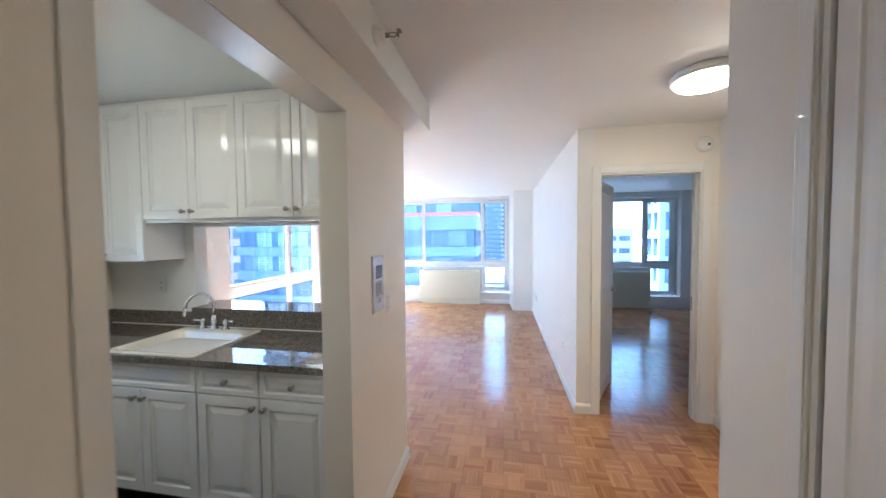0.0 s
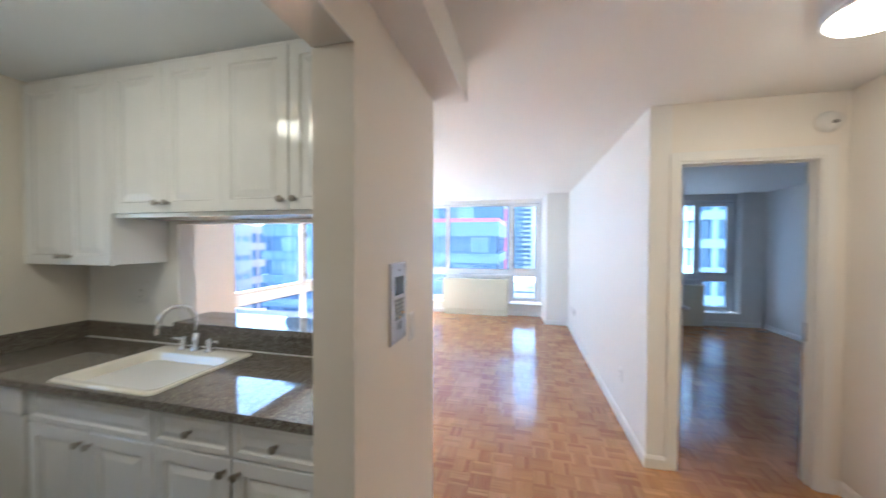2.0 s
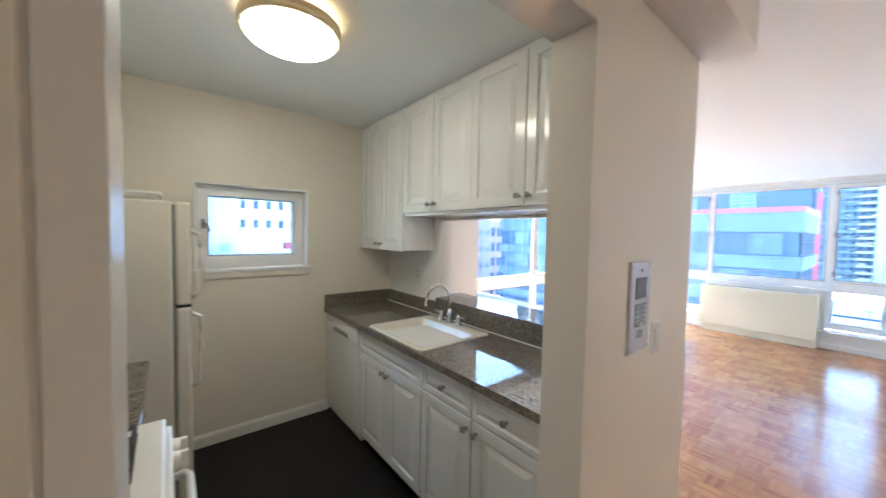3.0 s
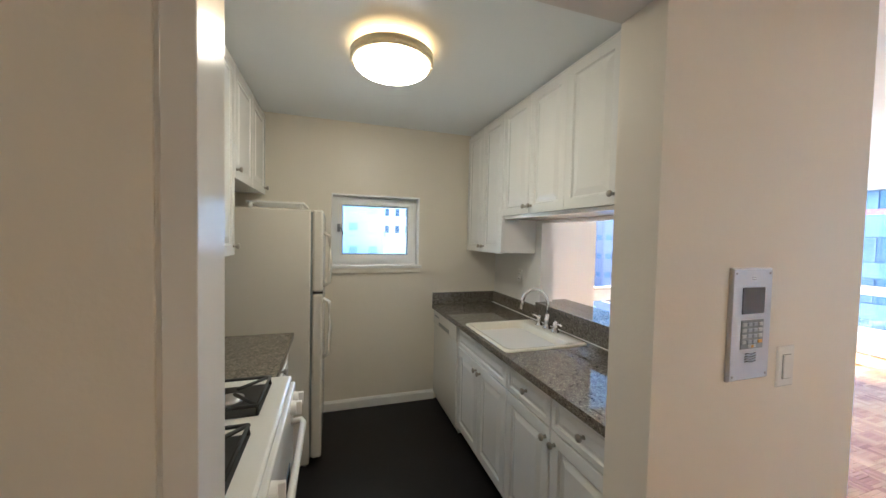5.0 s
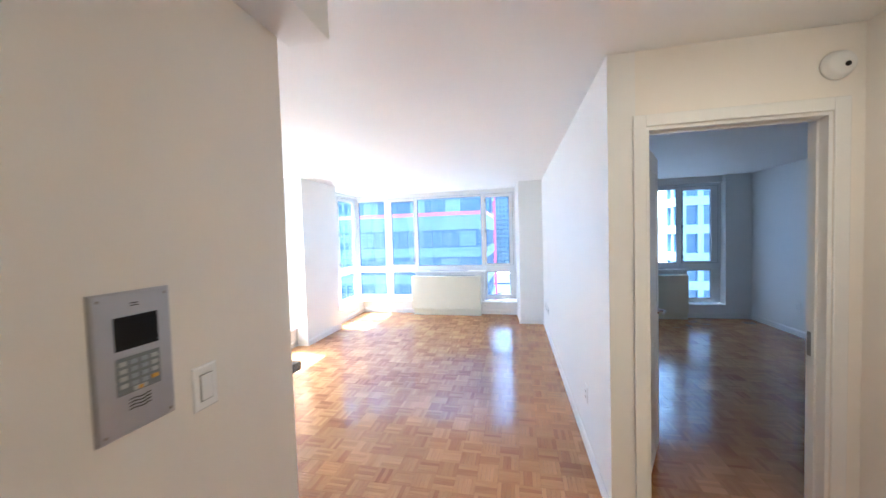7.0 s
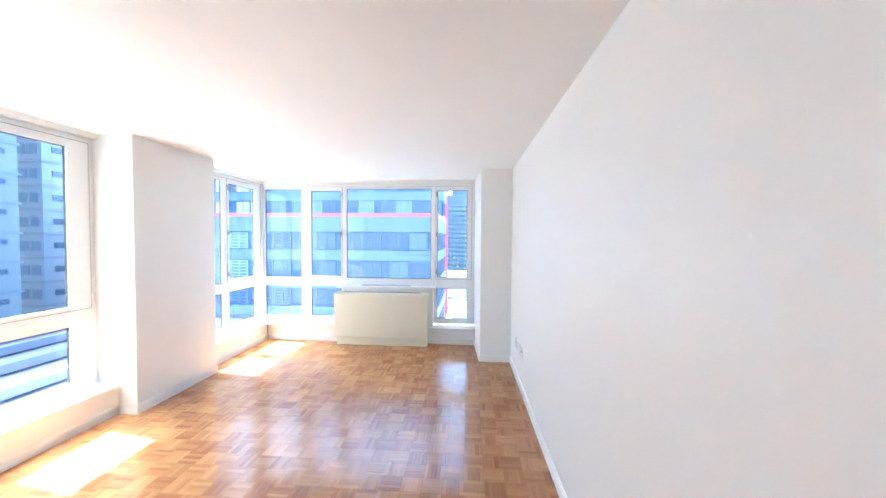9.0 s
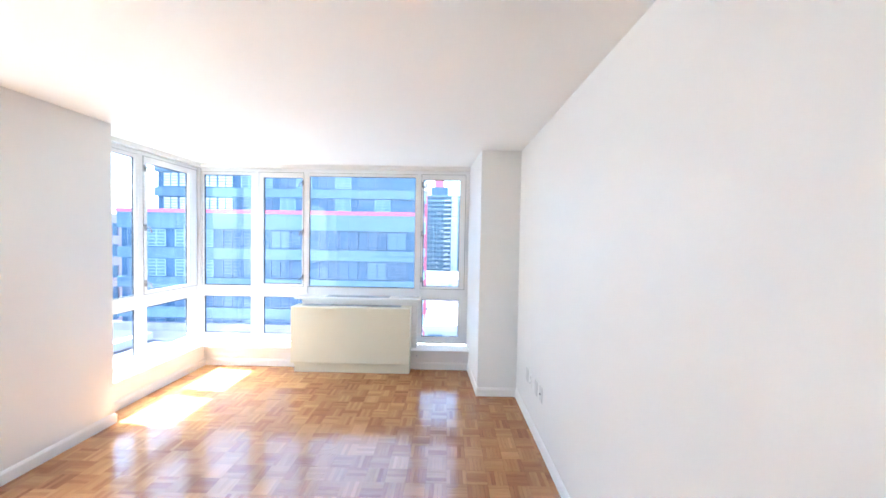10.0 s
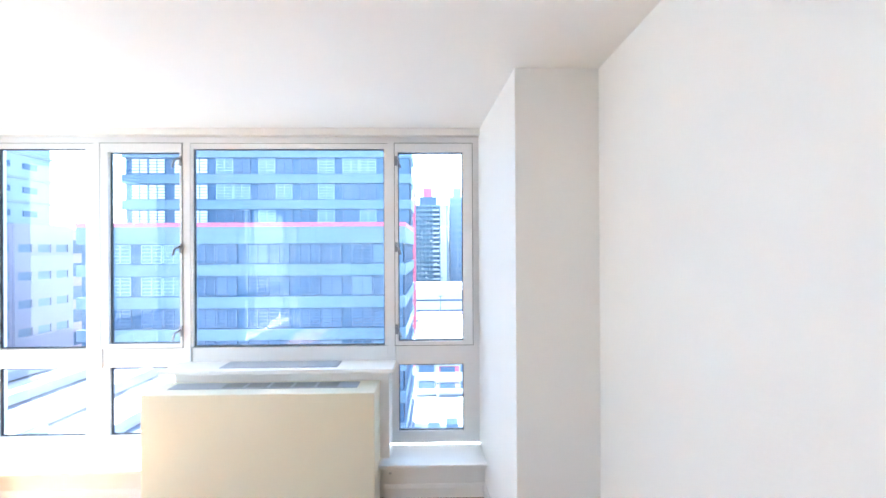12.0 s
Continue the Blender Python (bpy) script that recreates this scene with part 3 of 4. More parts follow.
flush_lamp("ceiling_lamp", -0.665, 1.778, 0.200, 0.040, 0.088, 0.056, BRASS, DIFF, COLLAR, "round flush kitchen ceiling lamp, lit, warm metal rim")
flush_lamp("ceiling_lamp", 2.19, 2.975, 0.165, 0.020, 0.056, 0.040, WHITEP, DIFFH, WHITEP, "round flush hall ceiling lamp, lit, white rim")
flush_lamp("ceiling_lamp", 1.14, -0.30, 0.165, 0.020, 0.056, 0.040, WHITEP, DIFFE, WHITEP, "round flush entry hall ceiling lamp, lit, white rim")
flush_lamp("ceiling_lamp", 3.35, 2.45, 0.15, 0.02, 0.05, 0.045, WHITEP, DIFFB, WHITEP, "round flush bathroom ceiling lamp, lit")


# ---- kitchen ----
def knob(parent, x, y, z, s=-1):
    """A turned metal knob standing off a front that faces s * y."""
    bm = lathe(bmesh.new(), [(0.001, 0), (0.009, 0), (0.0065, 0.006), (0.006, 0.012), (0.0135, 0.019), (0.0155, 0.024), (0.0135, 0.029), (0.001, 0.031)], 18, (0, 0, 0), "Y")
    return part("knob", bm, NICKEL, parent, "brushed metal knob", pose(x, y, z, 0, 0, 0 if s < 0 else 180))


def front(parent, name, x0, x1, z0, z1, y, s=-1, rings=PANEL):
    w = x1 - x0
    f = part(name, panel(w, z1 - z0, rings), CAB, parent, m=pose(x0, y, z0) if s < 0 else pose(x1, y, z0, 0, 0, 180))
    return f


DRAWER = [(0, 0.003), (0.003, 0), (0.026, 0), (0.029, 0.007), (0.035, 0.0085), (0.055, 0.001), (0.057, 0.0005)]
g = 0.0025


def base_unit(x0, x1, doors, drawers, label):
    """A floor cabinet along the pass-through wall, fronts towards -y. doors: knob sides."""
    c = thing("base_cabinet", pose(x0, 2.41, 0), label, "cabinet", "base cabinets under the sink counter")
    w = x1 - x0
    part("body", boxes((0.001, w - 0.001, 0.0, 0.55, 0.10, 0.868)), CAB, c)
    part("toe_kick", boxes((0.002, w - 0.002, 0.05, 0.065, KZ, 0.10)), SHADOWGAP, c, "dark recessed toe kick")
    n = len(drawers)
    for i, k in enumerate(drawers):
        a, b = i * w / n + g, (i + 1) * w / n - g
        d = front(c, "drawer_front", a, b, 0.715, 0.862, -0.0195, rings=DRAWER)
        if k:
            knob(d, (b - a) / 2, 0.0, 0.0735)
    n = len(doors)
    for i, side in enumerate(doors):
        a, b = i * w / n + g, (i + 1) * w / n - g
        d = front(c, "door", a, b, 0.115, 0.708, -0.0195)
        knob(d, (b - a) - 0.028 if side > 0 else 0.028, 0.0, 0.545)
    return c


base_unit(-1.275, -0.538, (1, -1), (0,), "white sink cabinet with two raised-panel doors")
base_unit(-0.536, -0.153, (1,), (1,), "white cabinet with one drawer and one door")
base_unit(-0.151, 0.245, (-1,), (1,), "white cabinet with one drawer and one door beside the wall")
tagged(part("filler_panel", boxes((0.247, 0.298, 2.395, 2.41, 0.10, 0.868))  , CAB), "white filler strip between cabinet and wall", "filler panel")

dw = thing("dishwasher", pose(-1.88, 2.41, 0), "white built-in dishwasher, closed", "dishwasher")
part("body", boxes((0.003, 0.60, 0.0, 0.55, KZ + 0.01, 0.866)), APPL, dw)
part("door", boxes((0.006, 0.597, -0.028, 0.0, 0.115, 0.735), bevel=0.006), APPL, dw)
cp = part("control_panel", boxes((0.006, 0.597, -0.036, 0.0, 0.74, 0.862), bevel=0.008), APPL, dw)
part("handle_recess", boxes((0.17, 0.44, -0.0375, -0.035, 0.752, 0.782)), GREYP, cp, "grey recessed grip")
part("button_row", boxes(*[(0.05 + 0.03 * i, 0.072 + 0.03 * i, -0.0385, -0.035, 0.81, 0.822) for i in range(4)], bevel=0.001), GREYP, cp)
part("toe_panel", boxes((0.006, 0.597, 0.03, 0.05, KZ, 0.11)), DARK, dw, "black toe panel")

# worktop with a cut-out for the sink
ct = thing("worktop", pose(0, 0, 0), "polished grey-brown granite worktop", "countertop")
for r in ((KX + 0.001, -1.123, 2.36, 2.974), (-0.553, 0.299, 2.36, 2.974), (-1.123, -0.553, 2.36, 2.398), (-1.123, -0.553, 2.895, 2.974)):
    part("slab", boxes((*r, 0.868, 0.905)), GRANITE, ct)
part("backsplash", boxes((KX + 0.021, 0.299, 2.953, 2.974, 0.9052, 1.008), bevel=0.002), GRANITE, ct)
part("backsplash", boxes((KX + 0.001, KX + 0.020, 2.362, 2.974, 0.9052, 1.008), bevel=0.002), GRANITE, ct)
part("caulk_line", boxes((KX + 0.021, 0.299, 2.948, 2.953, 0.9055, 0.911)), WHITEP, ct, "pale caulk line")
tagged(part("bar_ledge", boxes((-1.128, 0.298, 2.935, 3.0845, 1.0085, 1.044), (-1.19, 0.36, 3.0848, 3.245, 1.0085, 1.044), bevel=0.002), GRANITE), "polished granite ledge on the pass-through", "ledge")

# drop-in sink
sk = thing("sink", pose(-0.838, 2.655, 0.905), "off-white enamel drop-in sink, empty", "sink")
sb = bmesh.new()


def sink_loop(hx, y0, y1, z, r, n=6):
    out = []
    for cx, cy, a0 in ((hx - r, y1 - r, 0), (-hx + r, y1 - r, 90), (-hx + r, y0 + r, 180), (hx - r, y0 + r, 270)):
        for k in range(n):
            a = radians(a0 + 90 * k / (n - 1))
            out.append(sb.verts.new((cx + r * math.cos(a), cy + r * math.sin(a), z)))
    return out


loops = [sink_loop(*a) for a in ((0.303, -0.272, 0.26, 0.0005, 0.03), (0.303, -0.272, 0.26, 0.007, 0.03), (0.295, -0.264, 0.252, 0.012, 0.03), (0.277, -0.246, 0.166, 0.010, 0.05),
                                  (0.269, -0.238, 0.158, 0.0, 0.055), (0.247, -0.216, 0.134, -0.12, 0.06), (0.21, -0.180, 0.10, -0.16, 0.05), (0.04, -0.05, 0.02, -0.176, 0.02))]
for a, b in zip(loops, loops[1:]):
    for k in range(len(a)):
        sb.faces.new((a[k], a[(k + 1) % len(a)], b[(k + 1) % len(a)], b[k])).smooth = True
sb.faces.new(loops[-1])
bmesh.ops.recalc_face_normals(sb, faces=sb.faces)
part("basin", sb, SINKM, sk)
part("drain", lathe(bmesh.new(), [(0.001, -0.174), (0.03, -0.174), (0.034, -0.1735), (0.034, -0.1755)], 24, (0, -0.01, 0)), CHROME, sk, "chrome drain")
fc = thing("faucet", pose(-0.873, 2.865, 0.9165) @ Matrix.Scale(1.1, 4), "chrome gooseneck faucet with two lever handles on the sink", "faucet")
fb = lathe(bmesh.new(), [(0.001, 0), (0.026, 0), (0.026, 0.008), (0.018, 0.014), (0.016, 0.05), (0.020, 0.055), (0.016, 0.062), (0.011, 0.09), (0.001, 0.092)], 24)
tube(fb, [(0, 0, 0.085), (0, 0, 0.15)] + [(-0.034 * (1 - math.cos(a)), -0.066 * (1 - math.cos(a)), 0.15 + 0.085 * math.sin(a)) for a in [i * math.pi / 14 for i in range(1, 14)]] + [(-0.069, -0.134, 0.135)], 0.0095, 12)
cyl(fb, (-0.069, -0.134, 0.14), (-0.0695, -0.135, 0.112), 0.012, 0.014, 14)
part("spout", fb, CHROME, fc)
for sx in (-0.082, 0.082):
    hb = lathe(bmesh.new(), [(0.001, 0), (0.024, 0), (0.024, 0.006), (0.015, 0.014), (0.013, 0.036), (0.018, 0.046), (0.014, 0.058), (0.007, 0.064), (0.001, 0.067)], 20, (sx, 0, 0))
    tube(hb, [(sx, 0, 0.05), (sx + 0.55 * sx, -0.005, 0.056), (sx + 0.75 * sx, -0.008, 0.054)], 0.006, 8)
    part("handle", hb, CHROME, fc)


# wall cabinets
def wall_unit(x0, x1, z0, yb, yf, s, doors, label, group, knob_low=True):
    """A wall cabinet between the planes yb (wall) and yf (front). doors: knob sides."""
    c = thing("wall_cabinet", pose(0, 0, 0), label, "cabinet", group)
    part("body", boxes((x0 + 0.001, x1 - 0.001, min(yb, yf) , max(yb, yf), z0, H - 0.006)), CAB, c)
    n, w = len(doors), x1 - x0
    for i, side in enumerate(doors):
        a, b = x0 + i * w / n + g, x0 + (i + 1) * w / n - g
        d = front(c, "door", a, b, z0 - 0.006, H - 0.03, yf + s * 0.0195, s)
        if x0 == -0.495 and i == 0:      # turned a little out of line to shift the lamp's reflection
            d.matrix_basis = pose(b, yf + s * 0.0195, z0 - 0.006, 0, 0, 1.1) @ pose(a - b, 0, 0)
        u = (b - a) - 0.03 if side > 0 else 0.03
        knob(d, u, 0.0, 0.048)
    return c


UP = "wall cabinets above the sink counter"
wall_unit(-1.884, -1.205, 1.40, 2.974, 2.70, -1, (1, -1), "tall white wall cabinet with two raised-panel doors", UP)
wall_unit(-1.203, -0.497, 1.675, 2.974, 2.70, -1, (1, -1), "white wall cabinet with two raised-panel doors above the pass-through", UP)
wall_unit(-0.495, 0.245, 1.675, 2.974, 2.70, -1, (1, -1), "white wall cabinet with two doors beside the opening", UP)
tagged(part("valance", boxes((-1.203, 0.298, 2.70, 2.974, 1.648, 1.6745), bevel=0.002), CAB), "white light rail under the wall cabinets", "valance")
tagged(part("filler_panel", boxes((0.247, 0.298, 2.685, 2.70, 1.675, H - 0.006)), CAB), "white filler strip between wall cabinet and wall", "filler panel")
UL = "wall cabinets above the stove side"
wall_unit(-1.884, -1.042, 1.81, 0.662, 0.985, 1, (1, -1), "white wall cabinet above the fridge", UL)
wall_unit(-1.04, -0.545, 1.395, 0.662, 0.985, 1, (1,), "white single-door wall cabinet", UL)

# fridge
fr = thing("refrigerator", pose(-1.882, 0.70, 0), "almond-white top-freezer refrigerator, closed", "refrigerator")
part("body", boxes((0.004, 0.678, 0.0, 0.675, KZ + 0.01, 1.66), bevel=0.008), FRIDGE, fr)
part("door_gasket", boxes((0.02, 0.665, 0.675, 0.686, 0.09, 1.645)), GREYP, fr, "grey door gasket")
for nm, z0, z1 in (("fridge_door", 0.085, 1.135), ("freezer_door", 1.147, 1.66)):
    d = part(nm, boxes((0.004, 0.678, 0.686, 0.748, z0, z1), bevel=0.014), FRIDGE, fr)
    za, zb = (0.72, 1.10) if nm == "fridge_door" else (1.18, 1.52)
    part("handle", tube(bmesh.new(), [(0.64, 0.748, za), (0.64, 0.785, za + 0.02), (0.64, 0.792, (za + zb) / 2), (0.64, 0.785, zb - 0.02), (0.64, 0.748, zb)], 0.012, 10), FRIDGE, d, "white bar handle")
part("hinge_cap", boxes((0.60, 0.67, 0.69, 0.75, 1.137, 1.146), bevel=0.002), DARK, fr, "dark middle hinge")
part("base_grille", boxes((0.01, 0.67, 0.64, 0.66, KZ, 0.082)), GREYP, fr, "dark base grille")
tr = thing("wire_tray", pose(-1.62, 1.015, 1.661), "flat white slatted tray lying on the refrigerator", "tray")
part("frame", boxes((0, 0.40, 0, 0.012, 0.03, 0.042), (0, 0.40, 0.308, 0.32, 0.03, 0.042), (0, 0.012, 0.012, 0.308, 0.03, 0.042), (0.388, 0.40, 0.012, 0.308, 0.03, 0.042), (0.03, 0.05, 0.01, 0.03, 0, 0.03), (0.35, 0.37, 0.01, 0.03, 0, 0.03), (0.03, 0.05, 0.29, 0.31, 0, 0.03), (0.35, 0.37, 0.29, 0.31, 0, 0.03), bevel=0.002), WHITEP, tr)
for i in range(9):
    part("slat", boxes((0.03 + 0.04 * i, 0.05 + 0.04 * i, 0.012, 0.308, 0.032, 0.040)), WHITEP, tr)

# counter beside the stove
lc = thing("base_cabinet", pose(-1.19, 0.66, 0), "narrow white cabinet with a drawer beside the stove", "cabinet")
part("body", boxes((0.002, 0.64, 0.002, 0.575, 0.10, 0.868)), CAB, lc)
part("toe_kick", boxes((0.002, 0.64, 0.50, 0.52, KZ, 0.10)), SHADOWGAP, lc, "dark recessed toe kick")
df = front(lc, "drawer_front", 0.004, 0.637, 0.715, 0.862, 0.5945, 1, DRAWER)
knob(df, 0.317, 0.0, 0.0735)
d2 = front(lc, "door", 0.004, 0.637, 0.115, 0.708, 0.5945, 1)
knob(d2, 0.03, 0.0, 0.545)
tagged(part("worktop", boxes((-1.198, -0.502, 0.662, 1.285, 0.868, 0.905), bevel=0.003), GRANITE), "short polished granite worktop beside the stove", "countertop")

# stove
st = thing("stove", pose(-0.50, 0.708, 0), "white free-standing gas stove with black grates", "stove")
part("body", boxes((0.003, 0.757, 0.0, 0.60, KZ, 0.885), bevel=0.004), APPL, st)
tops = bmesh.new()
box(tops, 0.0, 0.76, 0.0, 0.64, 0.885, 0.912, 0.008)
part("cooktop", tops, APPL, st)
for i, (bx, by) in enumerate(((0.20, 0.46), (0.56, 0.46), (0.20, 0.18), (0.56, 0.18))):
    bu = part("burner_well", boxes((bx - 0.125, bx + 0.125, by - 0.115, by + 0.115, 0.9122, 0.9145), bevel=0.001), IRON, st, "black burner well")
    part("burner", lathe(bmesh.new(), [(0.001, 0), (0.045, 0), (0.045, 0.010), (0.030, 0.016), (0.001, 0.018)], 24, (bx, by, 0.9146)), STEEL, bu, "metal burner head")
    gb = bmesh.new()
    for dx, dy in ((1, 1), (1, -1), (-1, 1), (-1, -1)):
        tube(gb, [(bx + dx * 0.12, by + dy * 0.11, 0.915), (bx + dx * 0.12, by + dy * 0.11, 0.944), (bx + dx * 0.02, by + dy * 0.02, 0.947)], 0.006, 6)
    for dx in (-1, 1):
        tube(gb, [(bx + dx * 0.12, by - 0.11, 0.944), (bx + dx * 0.12, by + 0.11, 0.944)], 0.006, 6)
        tube(gb, [(bx - 0.12, by + dx * 0.11, 0.944), (bx + 0.12, by + dx * 0.11, 0.944)], 0.006, 6)
    part("grate", gb, IRON, st, "black cast grate")
cpn = part("control_panel", boxes((0.0, 0.76, 0.60, 0.655, 0.80, 0.884), bevel=0.006), APPL, st)
for kx in (0.075, 0.155, 0.605, 0.685):
    kb = cyl(bmesh.new(), (kx, 0.655, 0.842), (kx, 0.674, 0.842), 0.028, 0.025, 24)
    box(kb, kx - 0.007, kx + 0.007, 0.673, 0.692, 0.816, 0.868, 0.003)
    part("stove_knob", kb, WHITEP, cpn)
od = part("oven_door", boxes((0.004, 0.756, 0.60, 0.648, 0.20, 0.79), bevel=0.006), APPL, st)
part("oven_window", boxes((0.14, 0.62, 0.647, 0.651, 0.34, 0.62), bevel=0.001), DARK, od, "dark oven window")
part("handle", tube(bmesh.new(), [(0.09, 0.648, 0.755), (0.09, 0.685, 0.76), (0.12, 0.695, 0.762), (0.64, 0.695, 0.762), (0.67, 0.685, 0.76), (0.67, 0.648, 0.755)], 0.012, 10), APPL, od, "white bar handle")
part("drawer", boxes((0.004, 0.756, 0.60, 0.64, KZ + 0.02, 0.19), bevel=0.006), APPL, st)


# ---- wall fittings ----
def plate(name, m, label, category, kind_):
    """A wall plate 70 by 115 mm, front towards -y. kind_: rocker, outlet, jack or blank."""
    t = thing(name, m, label, category)
    part("plate", panel(0.07, 0.115, [(0, 0.003), (0.004, 0), (0.01, 0)], 0.006), BRIGHTP if kind_ == "rocker" else WHITEP if kind_ == "outlet" else PLATEP, t, m=pose(-0.035, -0.006, -0.0575))
    if kind_ == "rocker":
        bm = boxes((-0.016, 0.016, -0.0095, -0.005, -0.033, 0.033), bevel=0.0015)
        part("rocker", bm, BRIGHTP, t)
        part("rocker_gap", bar(bmesh.new(), -0.018, 0.018, -0.035, 0.035, 0.002, -0.0068, -0.005), GREYP, t)
    elif kind_ == "outlet":
        for z in (-0.02, 0.02):
            s = part("socket", boxes((-0.016, 0.016, -0.0085, -0.005, z - 0.014, z + 0.014), bevel=0.003), WHITEP, t)
            part("slot", boxes((-0.008, -0.005, -0.0092, -0.008, z - 0.004, z + 0.006), (0.005, 0.008, -0.0092, -0.008, z - 0.004, z + 0.006), (-0.002, 0.002, -0.0092, -0.008, z - 0.011, z - 0.007)), DARK, s)
    elif kind_ == "jack":
        part("jack", cyl(bmesh.new(), (0, -0.005, 0), (0, -0.014, 0), 0.006, 0.005, 12), DARK, t, "dark cable jack")
    return t


def on_partition(y):
    return PX + 0.028 - 0.0135 * (y - DY)


plate("light_switch", pose(HX, 2.732, 1.168, 0, 0, 90), "white rocker light switch beside the intercom", "light switch", "rocker")
plate("light_switch", pose(2.78, 3.31, 1.155, 0, 0, -90), "white rocker light switch on the alcove wall", "light switch", "rocker")
plate("wall_outlet", pose(on_partition(4.53), 4.53, 0.405, 0, 0, -90), "white wall outlet low on the partition", "outlet", "outlet")
plate("wall_plate", pose(on_partition(7.55), 7.55, 0.395, 0, 0, -90), "blank white wall plate", "wall plate", "blank")
plate("wall_outlet", pose(on_partition(7.43), 7.43, 0.395, 0, 0, -90), "white wall outlet near the pier", "outlet", "outlet")
plate("wall_plate", pose(on_partition(7.27), 7.27, 0.40, 0, 0, -90), "blank white wall plate", "wall plate", "blank")
plate("wall_plate", pose(on_partition(7.14), 7.14, 0.41, 0, 0, -90), "white wall plate with a cable jack", "wall plate", "jack")
plate("wall_outlet", pose(-1.42, 2.974, 1.20), "white wall outlet above the worktop", "outlet", "outlet")
plate("wall_outlet", pose(5.059, 7.7, 0.40, 0, 0, -90), "white wall outlet on the bedroom wall", "outlet", "outlet")

ic = thing("intercom", pose(HX, 2.491, 1.148, 0, 0, 90) @ Matrix.Diagonal((0.945, 1, 1, 1)), "brushed steel video intercom panel with dark screen and keypad", "intercom")
part("plate", panel(0.165, 0.30, [(0, 0.004), (0.004, 0), (0.012, 0)], 0.010), STEEL, ic, m=pose(0, -0.010, 0))
part("screen", boxes((0.040, 0.132, -0.0115, -0.009, 0.178, 0.248), bevel=0.001), DARK, ic, "black glass screen")
kpnl = part("keypad", boxes((0.040, 0.132, -0.0115, -0.009, 0.085, 0.163), bevel=0.001), GREYP, ic, "grey keypad field")
for i in range(4):
    for j in range(4):
        if (i, j) == (3, 3):
            continue
        big = i in (0, 3)
        part("key", boxes((0.044 + 0.022 * i, 0.060 + 0.022 * i, -0.0135, -0.011, 0.146 - 0.0155 * j, 0.155 - 0.0155 * j), bevel=0.001), KEYGREY if big else GRILLE, kpnl)
part("key", boxes((0.110, 0.126, -0.0135, -0.011, 0.0995, 0.1085), bevel=0.001), ORANGE, kpnl, "orange key")
part("key", boxes((0.070, 0.100, -0.0135, -0.011, 0.088, 0.0965), bevel=0.001), KEYGREY, kpnl, "wide call key")
part("key_mark", boxes((0.080, 0.090, -0.0142, -0.0134, 0.0885, 0.096), bevel=0.0005), ORANGE, kpnl, "orange mark")
for k in range(4):
    part("speaker_slot", tube(bmesh.new(), [(0.062 + 0.005 * i, -0.0103, 0.050 + 0.007 * k + 0.0015 * math.sin(i * 0.9)) for i in range(10)], 0.0012, 5), DARK, ic)
part("microphone_slot", boxes((0.075, 0.092, -0.0108, -0.0095, 0.268, 0.270), (0.075, 0.092, -0.0108, -0.0095, 0.273, 0.275)), DARK, ic)
for x in (0.014, 0.151):
    for z in (0.014, 0.286):
        part("screw", cyl(bmesh.new(), (x, -0.0095, z), (x, -0.0115, z), 0.0035, 0.003, 10), NICKEL, ic)

sd = thing("smoke_detector", pose(2.668, DY, 2.258, 0, 0, 0), "round white smoke detector on the wall above the doorway", "smoke detector")
part("body", lathe(bmesh.new(), [(0.001, 0), (0.062, 0), (0.062, 0.012), (0.058, 0.018), (0.054, 0.034), (0.044, 0.042), (0.001, 0.045)], 36, (0, 0, 0), "Y"), WHITEP, sd)
part("sensor_eye", lathe(bmesh.new(), [(0.001, 0.043), (0.011, 0.043), (0.010, 0.049), (0.001, 0.050)], 16, (0.012, 0, -0.01), "Y"), DARK, sd, "dark sensor eye")


def sprinkler(m, label):
    t = thing("sprinkler", m, label, "sprinkler", "fire sprinklers")
    part("escutcheon", lathe(bmesh.new(), [(0.001, 0), (0.040, 0), (0.040, 0.006), (0.030, 0.012), (0.027, 0.034), (0.022, 0.040), (0.001, 0.041)], 28, (0, 0, 0), "Y"), WHITEP, t)
    hb = cyl(bmesh.new(), (0, -0.028, 0), (0, -0.055, 0), 0.011, 0.009, 14)
    for s in (-1, 1):
        tube(hb, [(s * 0.009, -0.05, 0), (s * 0.015, -0.07, 0), (s * 0.003, -0.09, 0)], 0.0028, 6)
    cyl(hb, (0, -0.088, 0), (0, -0.092, 0), 0.006, 0.014, 16)
    box(hb, -0.014, 0.014, -0.105, -0.088, 0.010, 0.012)
    part("head", hb, NICKEL, t, "dull metal sprinkler head")


sprinkler(pose(0.605, 2.17, 2.345, 0, 0, 90), "sidewall fire sprinkler on the boxed beam")
sprinkler(pose(0.515, 3.150, 2.335, 0, 0, 180), "fire sprinkler on the end of the boxed beam")


